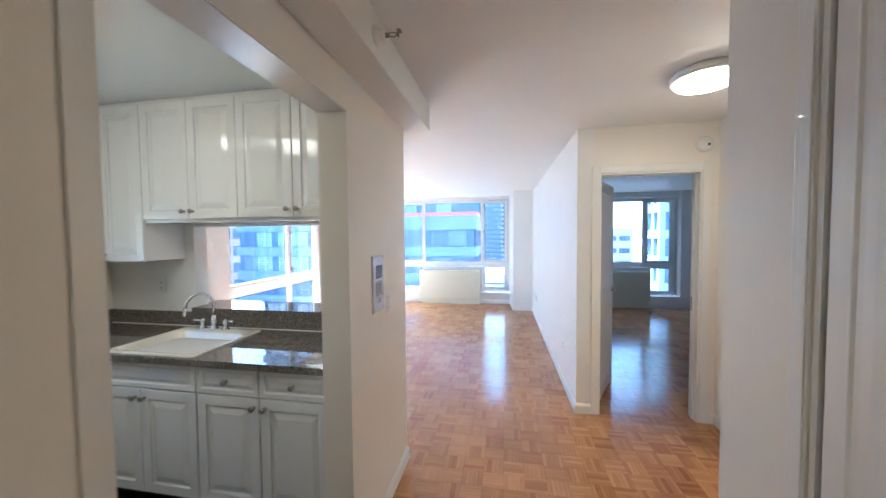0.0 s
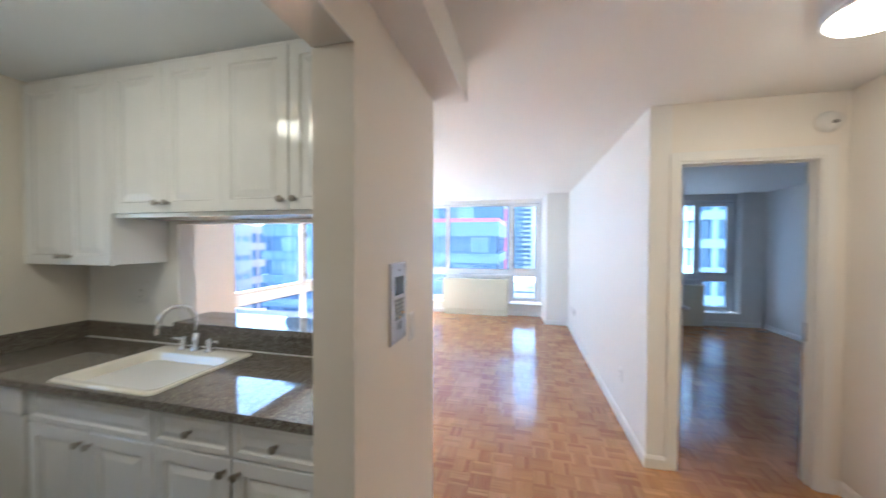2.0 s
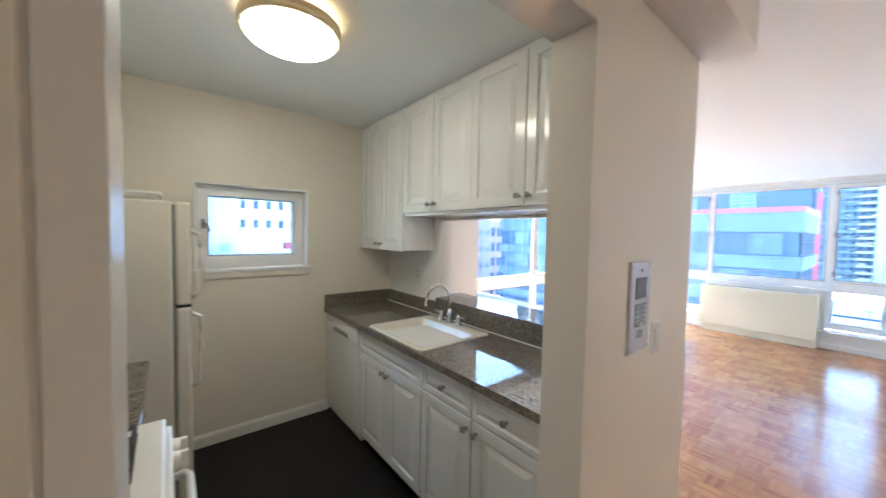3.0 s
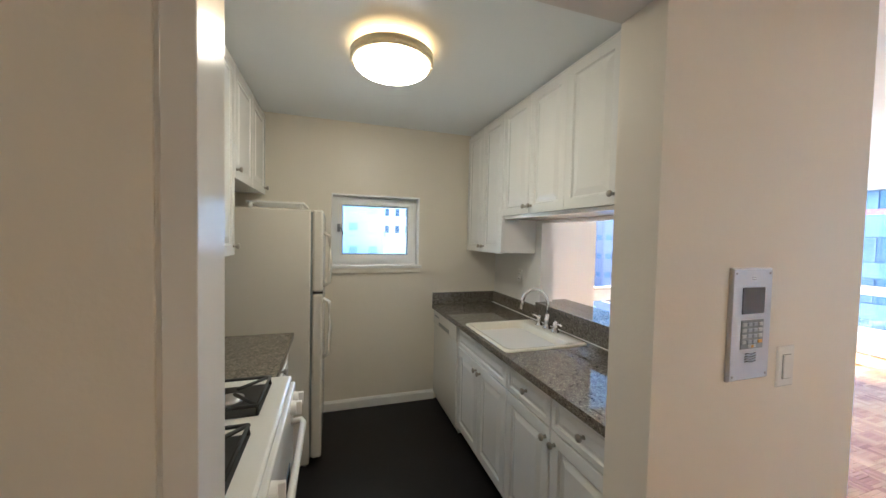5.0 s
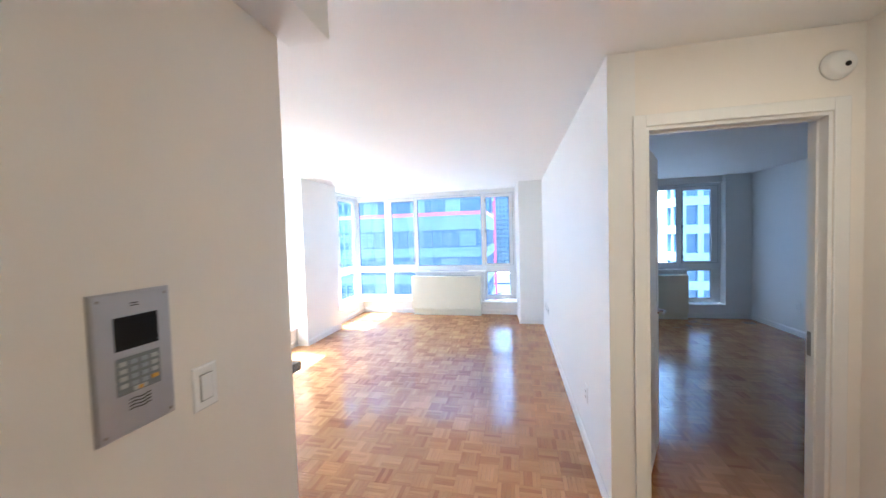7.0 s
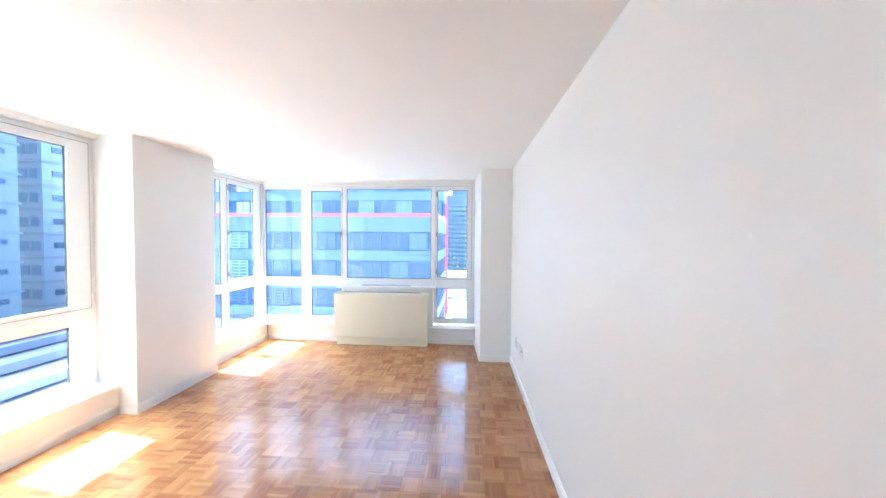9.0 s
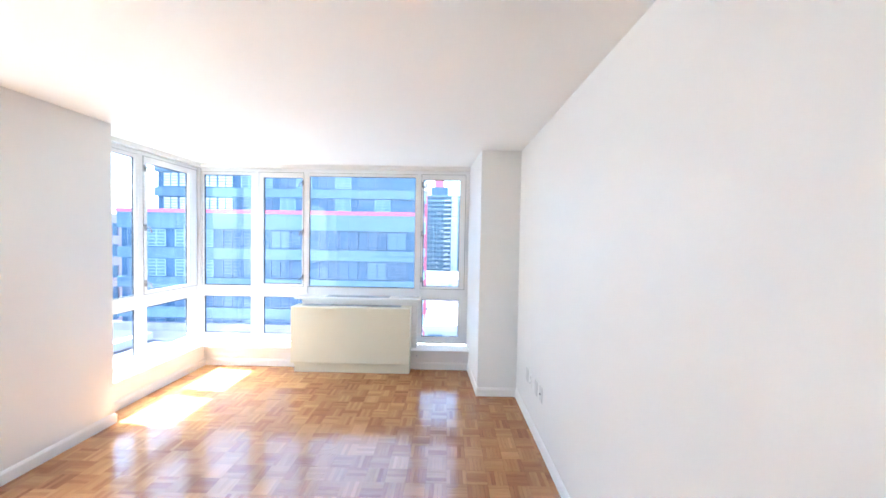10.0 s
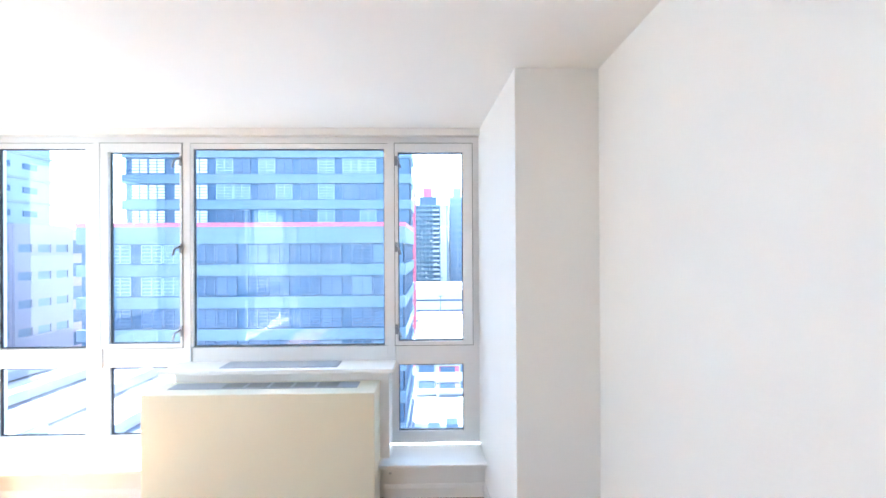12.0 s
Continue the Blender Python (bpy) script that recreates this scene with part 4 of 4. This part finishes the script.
# ---- convectors under the windows ----
def convector(m, w, label):
    """A fan-coil cabinet: recessed plinth, plain beige front, top grille, and a white ledge box behind."""
    c = thing("convector", m, label, "convector")
    part("plinth", boxes((0.03, w - 0.005, 0.035, 0.36, 0.0, 0.115), bevel=0.002), BEIGE, c)
    part("cabinet", boxes((0.0, w, 0.0, 0.20, 0.115, 0.762), bevel=0.006), BEIGE, c)
    tg = part("top_grille", boxes((0.10, w - 0.12, 0.075, 0.165, 0.7625, 0.767), bevel=0.001), GRILLE, c, "grey metal grille")
    for i in range(5):
        part("grille_opening", boxes((0.42 + 0.145 * i, 0.545 + 0.145 * i, 0.085, 0.155, 0.7668, 0.7685)), GREYP, tg, "dark grille opening")
    lb = part("ledge_box", boxes((0.05, w + 0.06, 0.20, 0.345, 0.0, 0.815), bevel=0.004), TRIM, c, "white ledge box")
    part("ledge_top", boxes((-0.03, w + 0.09, 0.165, 0.35, 0.815, 0.845), bevel=0.005), TRIM, lb, "white ledge top")
    lg = part("ledge_grille", boxes((0.33, w - 0.28, 0.205, 0.325, 0.8452, 0.850), bevel=0.001), GRILLE, lb, "grey ledge grille")
    return c


convector(pose(-0.835, 8.455, 0), 1.37, "cream metal fan-coil convector below the window")
convector(pose(2.75, 8.50, 0), 1.31, "cream metal fan-coil convector below the bedroom window")
# thin pipe stub at the convector's side
pv = thing("pipe_valve", pose(0.60, 8.66, 0.0), "small grey pipe valve beside the convector", "valve")
part("pipe", cyl(bmesh.new(), (0, 0, 0.0), (0, 0, 0.16), 0.008, seg=10), STEEL, pv)
part("wheel", lathe(bmesh.new(), [(0.001, 0.15), (0.018, 0.152), (0.018, 0.165), (0.001, 0.168)], 14), STEEL, pv)

# cord and small hardware on the window sills
cd = thing("blind_cord", pose(-2.112, 6.335, 0.258), "white cord with a weighted foot hanging beside the window", "cord")
part("cord", tube(bmesh.new(), [(0.004 * math.sin(i * 1.3), 0.003 * math.cos(i), 0.03 + 0.06 * i) for i in range(14)], 0.0035, 8), WHITEP, cd)
part("foot", lathe(bmesh.new(), [(0.001, 0), (0.020, 0), (0.018, 0.006), (0.008, 0.014), (0.006, 0.04), (0.001, 0.042)], 18), WHITEP, cd)
for i, (x, y) in enumerate(((-2.06, 8.66), (-2.02, 8.69))):
    wb = thing("window_bracket", pose(x, y, 0.258, 0, 0, 25 + 40 * i), "small grey metal bracket lying on the sill", "bracket", "brackets on the sill")
    part("base", boxes((-0.02, 0.02, -0.008, 0.008, 0, 0.004), bevel=0.001), STEEL, wb)
    part("arm", boxes((-0.003, 0.003, -0.008, 0.008, 0.004, 0.035), bevel=0.001), STEEL, wb)

# ---- the town outside ----
GROUND = -28.0
# the blue of open shade is put into this facade colour
SPAN_BLUE = mat("facade panel with blue shade tint", (0.108, 0.165, 0.225), 0.5, vary=0.30, scale=1.3, bump=0.05, bump_scale=3)
RIBBON = mat("dark ribbon glazing", (0.054, 0.102, 0.172), 0.25, vary=0.25, scale=0.25)
RED = mat("red parapet paint", (0.46, 0.10, 0.15), 0.5, vary=0.08, scale=0.4)
LITE = mat("window with pale blinds", (0.115, 0.178, 0.25), 0.4, vary=0.12, scale=0.6)
MIDLITE = mat("window with half-drawn blinds", (0.066, 0.118, 0.195), 0.3, vary=0.2, scale=0.6)
BLIND = mat("pale blind slats", (0.29, 0.37, 0.46), 0.5, vary=0.15, scale=0.8)
# bright sky in the glass, put into the pane's colour
SKYREFL = mat("window with bright sky in its colour", (0.62, 0.66, 0.70), 0.6, vary=0.10, scale=1.5)
# next two: pale blue distance haze is put into the colours
HAZE = mat("facade panel with haze tint", (0.15, 0.205, 0.285), 0.5, vary=0.10, scale=0.3)
PALE = mat("tower cladding with haze tint", (0.195, 0.235, 0.29), 0.6, vary=0.06, scale=0.2)
CONC = mat("light concrete", (0.36, 0.37, 0.39), 0.7, vary=0.08, scale=0.15)
ROOF = mat("white roof membrane", (0.25, 0.27, 0.32), 0.7, vary=0.12, scale=0.08)
MAUVE = mat("pale mauve render", (0.29, 0.265, 0.33), 0.75, vary=0.12, scale=0.3)
WHITEWALL = mat("white rendered wall", (0.45, 0.46, 0.48), 0.7, vary=0.08, scale=0.3)
LIGHTBLOCK = mat("pale grey-blue wall", (0.25, 0.30, 0.37), 0.7, vary=0.2, scale=0.4)
SKYPANEL = mat("mid blue-grey panel", (0.24, 0.30, 0.38), 0.6, vary=0.12, scale=0.4)
SNOW = mat("bright white render", (0.82, 0.82, 0.81), 0.7, vary=0.05, scale=0.3)
SLABWALL = mat("pale blue-green tower wall", (0.165, 0.215, 0.27), 0.6, vary=0.12, scale=0.25)
PINK = mat("pink-brown brick", (0.33, 0.25, 0.28), 0.75, vary=0.12, scale=0.3)
PURPLE = mat("mauve parapet wall", (0.25, 0.235, 0.31), 0.7, vary=0.1, scale=0.2)
# blue glass, lightened to carry the haze of distance
BLUEGLASS = mat("blue curtain wall", (0.16, 0.225, 0.31), 0.2, vary=0.15, scale=0.1)
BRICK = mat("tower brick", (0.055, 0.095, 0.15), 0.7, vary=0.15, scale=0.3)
DARKROOF = mat("grey gravel roof", (0.28, 0.29, 0.345), 0.85, vary=0.3, scale=0.15)
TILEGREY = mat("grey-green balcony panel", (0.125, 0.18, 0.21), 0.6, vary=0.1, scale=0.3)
# grid tower panels: blue shade mixed into the base colour
TILEBLUE = mat("tower panel with blue shade tint", (0.22, 0.30, 0.37), 0.6, vary=0.1, scale=0.3)
MUNTIN = mat("pale blue window bars", (0.105, 0.148, 0.225), 0.5, vary=0.1, scale=0.5)
ASPH = mat("city ground", (0.16, 0.16, 0.16), 0.85, vary=0.35, scale=0.02)

gm = bmesh.new()
bmesh.ops.create_grid(gm, x_segments=4, y_segments=4, size=2500)
tagged(part("ground", gm, ASPH, m=pose(0, 0, GROUND)), "grey city ground reaching the horizon", "ground", "", "structure")


def tower(name, x0, x1, y0, y1, z1, fh, bh, skin, core, label, pier=0.0, top=None, z0=GROUND, proud=0.18):
    """A building: dark core, a proud band at each floor, piers at even steps, a roof slab."""
    t = thing(name, pose(x0, y0, z0), label, "building")
    w, d, h = x1 - x0, y1 - y0, z1 - z0
    part("core", boxes((0, w, 0, d, 0, h)), core, t)
    n = int(h / fh)
    for i in range(n):
        z = h - i * fh
        part("floor_band", boxes((-proud, w + proud, -proud, d + proud, z - bh, z)), skin, t)
    if pier:
        k = max(1, round(w / pier))
        for i in range(k + 1):
            x = i * w / k
            part("pier", boxes((x - 0.28, x + 0.28, -proud * 0.8, 0.0, 0, h - 0.1)), skin, t)
        k = max(1, round(d / pier))
        for i in range(k + 1):
            y = i * d / k
            part("pier", boxes((w, w + proud * 0.8, y - 0.28, y + 0.28, 0, h - 0.1)), skin, t)
            part("pier", boxes((-proud * 0.8, 0.0, y - 0.28, y + 0.28, 0, h - 0.1)), skin, t)
    part("roof", boxes((0.2, w - 0.2, 0.2, d - 0.2, h, h + 0.12)), top or ROOF, t)
    return t


def lite_mesh(w, h, cols, rows):
    """The bars of a window of small lights."""
    bm = bmesh.new()
    for i in range(cols + 1):
        box(bm, i * w / cols - 0.04, i * w / cols + 0.04, -0.05, 0.02, 0, h)
    for j in range(rows + 1):
        box(bm, 0, w, -0.04, 0.02, j * h / rows - 0.03, j * h / rows + 0.03)
    return bm


# the office block across the street: a lower block with a red parapet, an upper block set back
def office(name, x0, x1, y0, y1, z1, z_low, first_band, label, red):
    """Bands from z1 down to z_low, ribbon glazing between, windows in groups of three lights."""
    t = thing(name, pose(x0, y0, 0), label, "building")
    w, d = x1 - x0, y1 - y0
    part("core", boxes((0, w, 0, d, GROUND, z1 - 0.3)), RIBBON, t)
    part("roof", boxes((0.3, w - 0.3, 0.3, d - 0.3, z1 - 0.3, z1 - 0.15)), DARKROOF, t)
    z, b = z1, first_band
    wins = []
    while z > z_low:
        part("floor_band", boxes((-0.25, w + 0.25, -0.25, d + 0.25, z - b, z)), SPAN_BLUE, t)
        wins.append(z - b)
        z, b = z - b - 1.88, 1.05
    if red:
        for r in ((-0.3, w + 0.3, -0.3, 0.0), (w, w + 0.3, 0.0, d), (-0.3, 0.0, 0.0, d)):
            part("parapet", boxes((*r, z1, z1 + 0.36)), RED, t, "red painted parapet")
    rnd = random.Random(5 if red else 9)
    grids, panes = [], []
    for m_ in (MUNTIN, BLIND):
        o = part("window", lite_mesh(1.80, 1.62, 2, 5), m_, t)
        grids.append(o.data)
        bpy.data.objects.remove(o)
    for m_ in (LITE, MIDLITE, RIBBON, SKYREFL):
        o = part("pane", boxes((0, 1.80, 0.02, 0.06, 0, 1.62)), m_, t)
        panes.append(o.data)
        bpy.data.objects.remove(o)

    def put(m, k_, pale=0):
        o = new("window", grids[pale])
        o.parent = t
        o.matrix_basis = m
        q_ = new("pane", panes[k_])
        q_.parent = o

    for row, zt_ in enumerate(wins):
        # bays of two windows with a plain pier between
        for i in range(int(w / 4.75)):
            for j, dx in enumerate((0.42, 2.36)):
                n_ = 2 * i + j
                r_ = rnd.random()
                # upper block, left end: panes painted with the bright sky
                if not red and n_ < 4:
                    kind_, pale = 3, 0
                elif red and row < 2 and n_ in (1, 2, 3):
                    kind_, pale = 0, 1
                elif not red:
                    kind_, pale = (0, 1) if r_ < 0.48 else (1, 0) if r_ < 0.8 else (2, 0)
                else:
                    kind_, pale = (0, 0) if r_ < 0.12 else (1, 0) if r_ < 0.55 else (2, 0)
                put(pose(0.3 + i * 4.75 + dx, -0.10, zt_ - 1.75), kind_, pale)
        for j in range(int(d / 2.6)):
            put(pose(w + 0.10, 0.6 + 2.6 * j, zt_ - 1.75, 0, 0, 90), 1 if rnd.random() < 0.5 else 2)
    return t


office("office_block", -31.3, -2.2, 38.0, 49.5, 3.75, -24, 1.55, "office block with blue shade tint, ribbon windows and a red parapet", True)
office("office_block", -34.2, -2.2, 45.7, 50.0, 22.0, 3.6, 1.1, "set-back upper office block with ribbon windows", False)
mast = thing("hoist_mast", pose(-4.7, 88.5, GROUND), "red construction hoist mast behind the office block", "mast")
part("post", boxes((0, 0.62, 0, 0.62, 0, 40.2)), RED, mast)
part("head", boxes((-0.15, 0.8, -0.15, 0.8, 40.2, 41.4), (0.0, 0.6, 0, 0.6, 42.0, 43.4)), PINK, mast, "brown mast head")
for i in range(20):
    part("tie", boxes((-0.55, 0.0, 0.2, 0.4, 2 * i + 1.0, 2 * i + 1.35)), RED, mast)

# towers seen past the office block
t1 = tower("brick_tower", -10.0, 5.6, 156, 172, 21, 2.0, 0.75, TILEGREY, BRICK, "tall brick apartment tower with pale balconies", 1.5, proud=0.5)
part("end_bay", boxes((12.6, 15.4, -0.8, 1.0, 0, 48.8)), CONC, t1, "white end bay")
for i in range(18):
    part("balcony", boxes((9.4, 12.2, -1.3, 0, 46.4 - 2.0 * i, 46.95 - 2.0 * i)), CONC, t1, "white balcony front")
part("penthouse", boxes((3.5, 11, 3, 9, 49.1, 53)), BRICK, t1)
part("water_tank", boxes((5.0, 9.0, 4, 8, 53, 57)), RED, t1, "red rooftop tank housing")
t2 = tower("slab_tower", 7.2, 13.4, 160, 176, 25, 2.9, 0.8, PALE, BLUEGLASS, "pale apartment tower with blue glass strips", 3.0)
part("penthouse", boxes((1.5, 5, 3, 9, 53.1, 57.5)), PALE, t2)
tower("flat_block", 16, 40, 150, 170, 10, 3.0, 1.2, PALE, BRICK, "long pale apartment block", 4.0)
tower("white_hall", -9, 30, 112, 140, -11.2, 3.2, 2.7, WHITEWALL, RIBBON, "low white hall with a flat roof")
rb_ = random.Random(21)
for i in range(110):
    bx, bz = rb_.uniform(0.3, 12.4), rb_.randrange(3, 22)
    part("balcony", boxes((bx, bx + rb_.uniform(0.6, 1.8), -1.1, -0.4, 49.0 - 2.0 * bz, 49.0 - 2.0 * bz + rb_.uniform(0.25, 0.6))), rb_.choice((PALE, HAZE, CONC)), t1)
gar = tower("parking_garage", -2.4, 34, 58, 77, -12.0, 2.45, 0.9, WHITEWALL, CONC, "white concrete parking garage with a flat top deck", 0.0, WHITEWALL)
for row in range(5):
    for i in range(8):
        x = 0.55 + 3.15 * i
        z = 13.35 - 2.45 * row
        if i % 2:
            part("infill_panel", boxes((x - 0.1, x + 2.9, -0.12, 0.02, z - 0.45, z + 1.0)), RED if row < 2 else PINK, gar, "red-brown infill panel")
            part("opening", boxes((x + 0.1, x + 2.3, -0.2, -0.1, z + 0.2, z + 0.95)), RIBBON, gar, "dark parking opening")
        else:
            part("opening", boxes((x, x + 2.3, -0.16, 0.02, z, z + 1.2)), MIDLITE, gar, "dark parking opening")
    part("fin", boxes((3.2, 3.55, -0.9, 0.0, 12.2 - 2.45 * row, 14.4 - 2.45 * row)), WHITEWALL, gar)
part("parapet", boxes((0, 36.4, 18.6, 19.0, 16.1, 16.7)), PINK, gar, "pinkish rear parapet")
part("stair_house", boxes((0.8, 3.4, 1.5, 4.0, 16.1, 17.3)), CONC, gar)
for i in range(5):
    part("lamp_post", boxes((4.0 + 5 * i, 4.12 + 5 * i, 16, 16.12, 16.1, 20.2), (3.7 + 5 * i, 4.42 + 5 * i, 15.95, 16.17, 20.2, 20.35)), MIDLITE, gar, "thin deck lamp post")
ann = tower("annex", -3.6, 9.0, 44.5, 57.6, -20.6, 3.0, 1.4, WHITEWALL, CONC, "low white annex with a flat roof beside the garage", 0.0, WHITEWALL)
part("roof_edge", boxes((-0.2, 12.8, -0.3, 0.1, 7.4, 8.1)), PALE, ann)
for i in range(3):
    part("roof_unit", boxes((1.2 + 2.2 * i, 2.6 + 2.2 * i, 1.0 + i, 2.6 + i, 7.5, 8.5)), HAZE, ann, "pale rooftop machine")

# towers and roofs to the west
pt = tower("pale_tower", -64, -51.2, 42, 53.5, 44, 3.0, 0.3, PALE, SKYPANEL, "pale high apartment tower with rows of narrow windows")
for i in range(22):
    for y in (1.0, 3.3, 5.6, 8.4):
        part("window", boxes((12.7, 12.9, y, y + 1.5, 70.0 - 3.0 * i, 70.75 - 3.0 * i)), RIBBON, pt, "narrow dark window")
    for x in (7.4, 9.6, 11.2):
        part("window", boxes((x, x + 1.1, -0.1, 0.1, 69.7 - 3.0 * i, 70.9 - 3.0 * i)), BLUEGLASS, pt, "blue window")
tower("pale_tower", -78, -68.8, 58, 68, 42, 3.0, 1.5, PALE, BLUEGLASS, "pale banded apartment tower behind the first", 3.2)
gs = tower("slab_block", -62, -48, 25, 37.5, 34, 3.2, 0.25, BLUEGLASS, SLABWALL, "blue-green slab block with narrow window slits")
for i in range(19):
    part("glazing", boxes((13.9, 14.1, 0.4, 4.2, 60.1 - 3.2 * i, 62.2 - 3.2 * i)), BLUEGLASS, gs, "blue glass bay")
    for y in (5.4, 7.7, 10.0):
        part("window", boxes((13.9, 14.06, y, y + 1.5, 60.6 - 3.2 * i, 61.2 - 3.2 * i)), RIBBON, gs, "narrow dark window slit")
tower("brick_house", -58, -48, 50, 60, 4.4, 3.1, 1.3, PINK, RIBBON, "pink-brown brick house with small windows", 2.6)
tower("pale_house", -46.4, -44.6, 44, 49.6, 4.6, 3.1, 2.2, MAUVE, HAZE, "narrow pale mauve house in front of the brick house", 1.8)
low = tower("low_roof", -42, -9, 12, 38, -9.0, 3.4, 1.6, PURPLE, PALE, "low building with a broad roof terrace", 6.0, DARKROOF)
part("parapet_wall", boxes((0, 33, 25.6, 26, 19, 20.9)), PURPLE, low, "mauve parapet wall")
part("parapet_wall", boxes((0, 0.4, 0, 25.6, 19, 20.9)), PURPLE, low, "mauve parapet wall")
part("coping", boxes((-0.1, 0.9, 0, 25.6, 20.9, 21.15)), ROOF, low, "pale coping")
part("parapet_wall", boxes((32.6, 33, 0, 25.6, 19, 19.9)), CONC, low)
for i in range(6):
    part("terrace_beam", boxes((2.5 + 5.4 * i, 3.5 + 5.4 * i, 1.0, 25.4, 19.3, 20.0)), ROOF, low, "pale terrace beam")
for i in range(4):
    part("roof_unit", boxes((4 + 7.5 * i, 6.5 + 7.5 * i, 4.4 + 3.6 * (i % 3), 6.4 + 3.6 * (i % 3), 19.1, 20.3)), PALE, low, "pale rooftop machine")

# seen through the kitchen window
bb = tower("blue_block", -66, -46, -8, 8.0, 30, 3.1, 0.7, SKYPANEL, LIGHTBLOCK, "pale blue-grey apartment block with banded floors", 0.0)
for row in range(14):
    for i in range(6):
        part("window", boxes((19.9, 20.12, 1.0 + 2.6 * i, 2.1 + 2.6 * i, 16.9 + 3.1 * row, 18.7 + 3.1 * row)), LITE if (row + i) % 3 else CONC, bb)
wb_ = tower("white_house", -78, -62, 8.8, 30, 20, 3.1, 0.3, SNOW, SNOW, "white apartment house with small dark windows", 0.0)
for row in range(5):
    for i in range(5):
        part("window", boxes((15.95, 16.22, 1.6 + 1.9 * i, 2.3 + 1.9 * i, 30.0 + 3.1 * row, 31.3 + 3.1 * row)), RIBBON, wb_, "small dark window")
part("awning", boxes((16.2, 17.4, 8.0, 12.0, 26.6, 27.6)), RED, wb_, "red awning")
tower("roof_house", -43, -26, -4, 20, -2.2, 3.4, 1.6, SNOW, RIBBON, "low house with a white roof", 5.0, SNOW)

# seen through the bedroom window
tower("grid_tower", 19.6, 42, 46, 49.5, 34, 3.2, 1.0, TILEBLUE, RIBBON, "grid tower with blue shade tint and glass bays", 1.7, proud=0.4)
tower("white_block", 9, 19, 70, 84, -1.0, 3.2, 1.9, CONC, RIBBON, "white apartment block with flat roof", 3.0)
tower("white_block", 17, 33, 96, 110, 3.0, 3.2, 1.9, CONC, RIBBON, "white apartment block farther off", 3.0)
tower("white_block", 2, 10, 190, 204, 6.0, 3.2, 1.6, CONC, RIBBON, "distant white apartment block", 3.0)

# ---- parquet ----
TILE, NF = 0.132, 5


def finger_mesh(cells, name):
    """Parquet squares of five fingers each. cells: (x, y, turned) of the square's centre. Each finger lies a hair out of level."""
    vs, fs, uvs, tones = [], [], [], []
    rnd = random.Random(11)
    w = TILE / NF
    for cx, cy, turned in cells:
        off = rnd.random() * 9
        tones += [off / 9 if len(cells) > 1 else 0.0] * (NF * 5)
        for k in range(NF):
            u0, u1 = -TILE / 2 + 0.0002, TILE / 2 - 0.0002
            v0, v1 = -TILE / 2 + k * w + 0.0002, -TILE / 2 + (k + 1) * w - 0.0002
            zc = rnd.uniform(-0.00025, 0.00025)
            zs = [zc + rnd.uniform(-0.00022, 0.00022) * s for s in (-1, 1)]
            tilt = rnd.uniform(-0.00010, 0.00010)
            b = len(vs)
            e = 0.0003
            for uu, vv, dz in ((u0, v0, -0.005), (u1, v0, -0.005), (u1, v1, -0.005), (u0, v1, -0.005),
                               (u0 + e, v0 + e, 0), (u1 - e, v0 + e, 0), (u1 - e, v1 - e, 0), (u0 + e, v1 - e, 0)):
                z = dz + (0 if dz else zs[0 if uu < 0 else 1] + (tilt if vv < (v0 + v1) / 2 else -tilt))
                x, y = (uu, vv) if not turned else (-vv, uu)
                vs.append((cx + x, cy + y, z))
                uvs.append((uu + off, vv + off + k))
            fs += [(b + 4, b + 5, b + 6, b + 7)] + [(b + i, b + (i + 1) % 4, b + 4 + (i + 1) % 4, b + 4 + i) for i in range(4)]
    me = bpy.data.meshes.new(name)
    me.from_pydata(vs, [], fs)
    lay = me.uv_layers.new(name="UVMap")
    idx = np.zeros(len(me.loops), dtype=np.int32)
    me.loops.foreach_get("vertex_index", idx)
    lay.data.foreach_set("uv", np.array(uvs, dtype=np.float32)[idx].ravel())
    me.attributes.new("tone", "FLOAT", "FACE").data.foreach_set("value", tones)
    me.materials.append(PARQ)
    return me


floor = bpy.data.objects["floor"]
near_cells, far_cells = [], []
for i in range(-20, 42):
    for j in range(-9, 70):
        x, y = 0.437 + (i + 0.5) * TILE, (j + 0.5) * TILE
        e = TILE / 2
        inside = (y > 3.15 - e and -1.95 - e < x < PX + e and y < 8.62 + e and not (x < -1.775 - e and 6.39 + e < y < 7.333 - e) and (x > HX or y > 3.15 + e / 2)) \
            or (HX < x < CX + e and y <= 3.3) or (1.6 <= x < 2.78 + e and CY - e < y < DY + e) \
            or (1.75 < x < 5.06 + e and DY <= y < 8.66 + e) or (2.78 <= x < 2.95 and 2.36 < y < 3.115)
        if not inside:
            continue
        cell = (x, y, (i + j) % 2)
        if 0.5 < x < 1.65 and 2.2 < y < 8.6 and (x > 0.72 or y < 4.2) and len(near_cells) < 300:
            near_cells.append(cell)
        else:
            far_cells.append(cell)
variants = [finger_mesh([(0, 0, 0)], "parquet_square")]
for v in range(5):
    me = variants[0].copy()
    for vert in me.vertices:
        if vert.index % 8 > 3:
            vert.co.z += random.uniform(-0.00020, 0.00020)
    variants.append(me)
for x, y, turned in near_cells:
    o = new("parquet_square", random.choice(variants))
    o.parent = floor
    o.matrix_basis = pose(x, y, 0, 0, 0, 90 * turned + random.choice((0, 180)))
rest = new("parquet_field", finger_mesh(far_cells, "parquet_field"))
rest.parent = floor
rest["kind"] = "stuff"
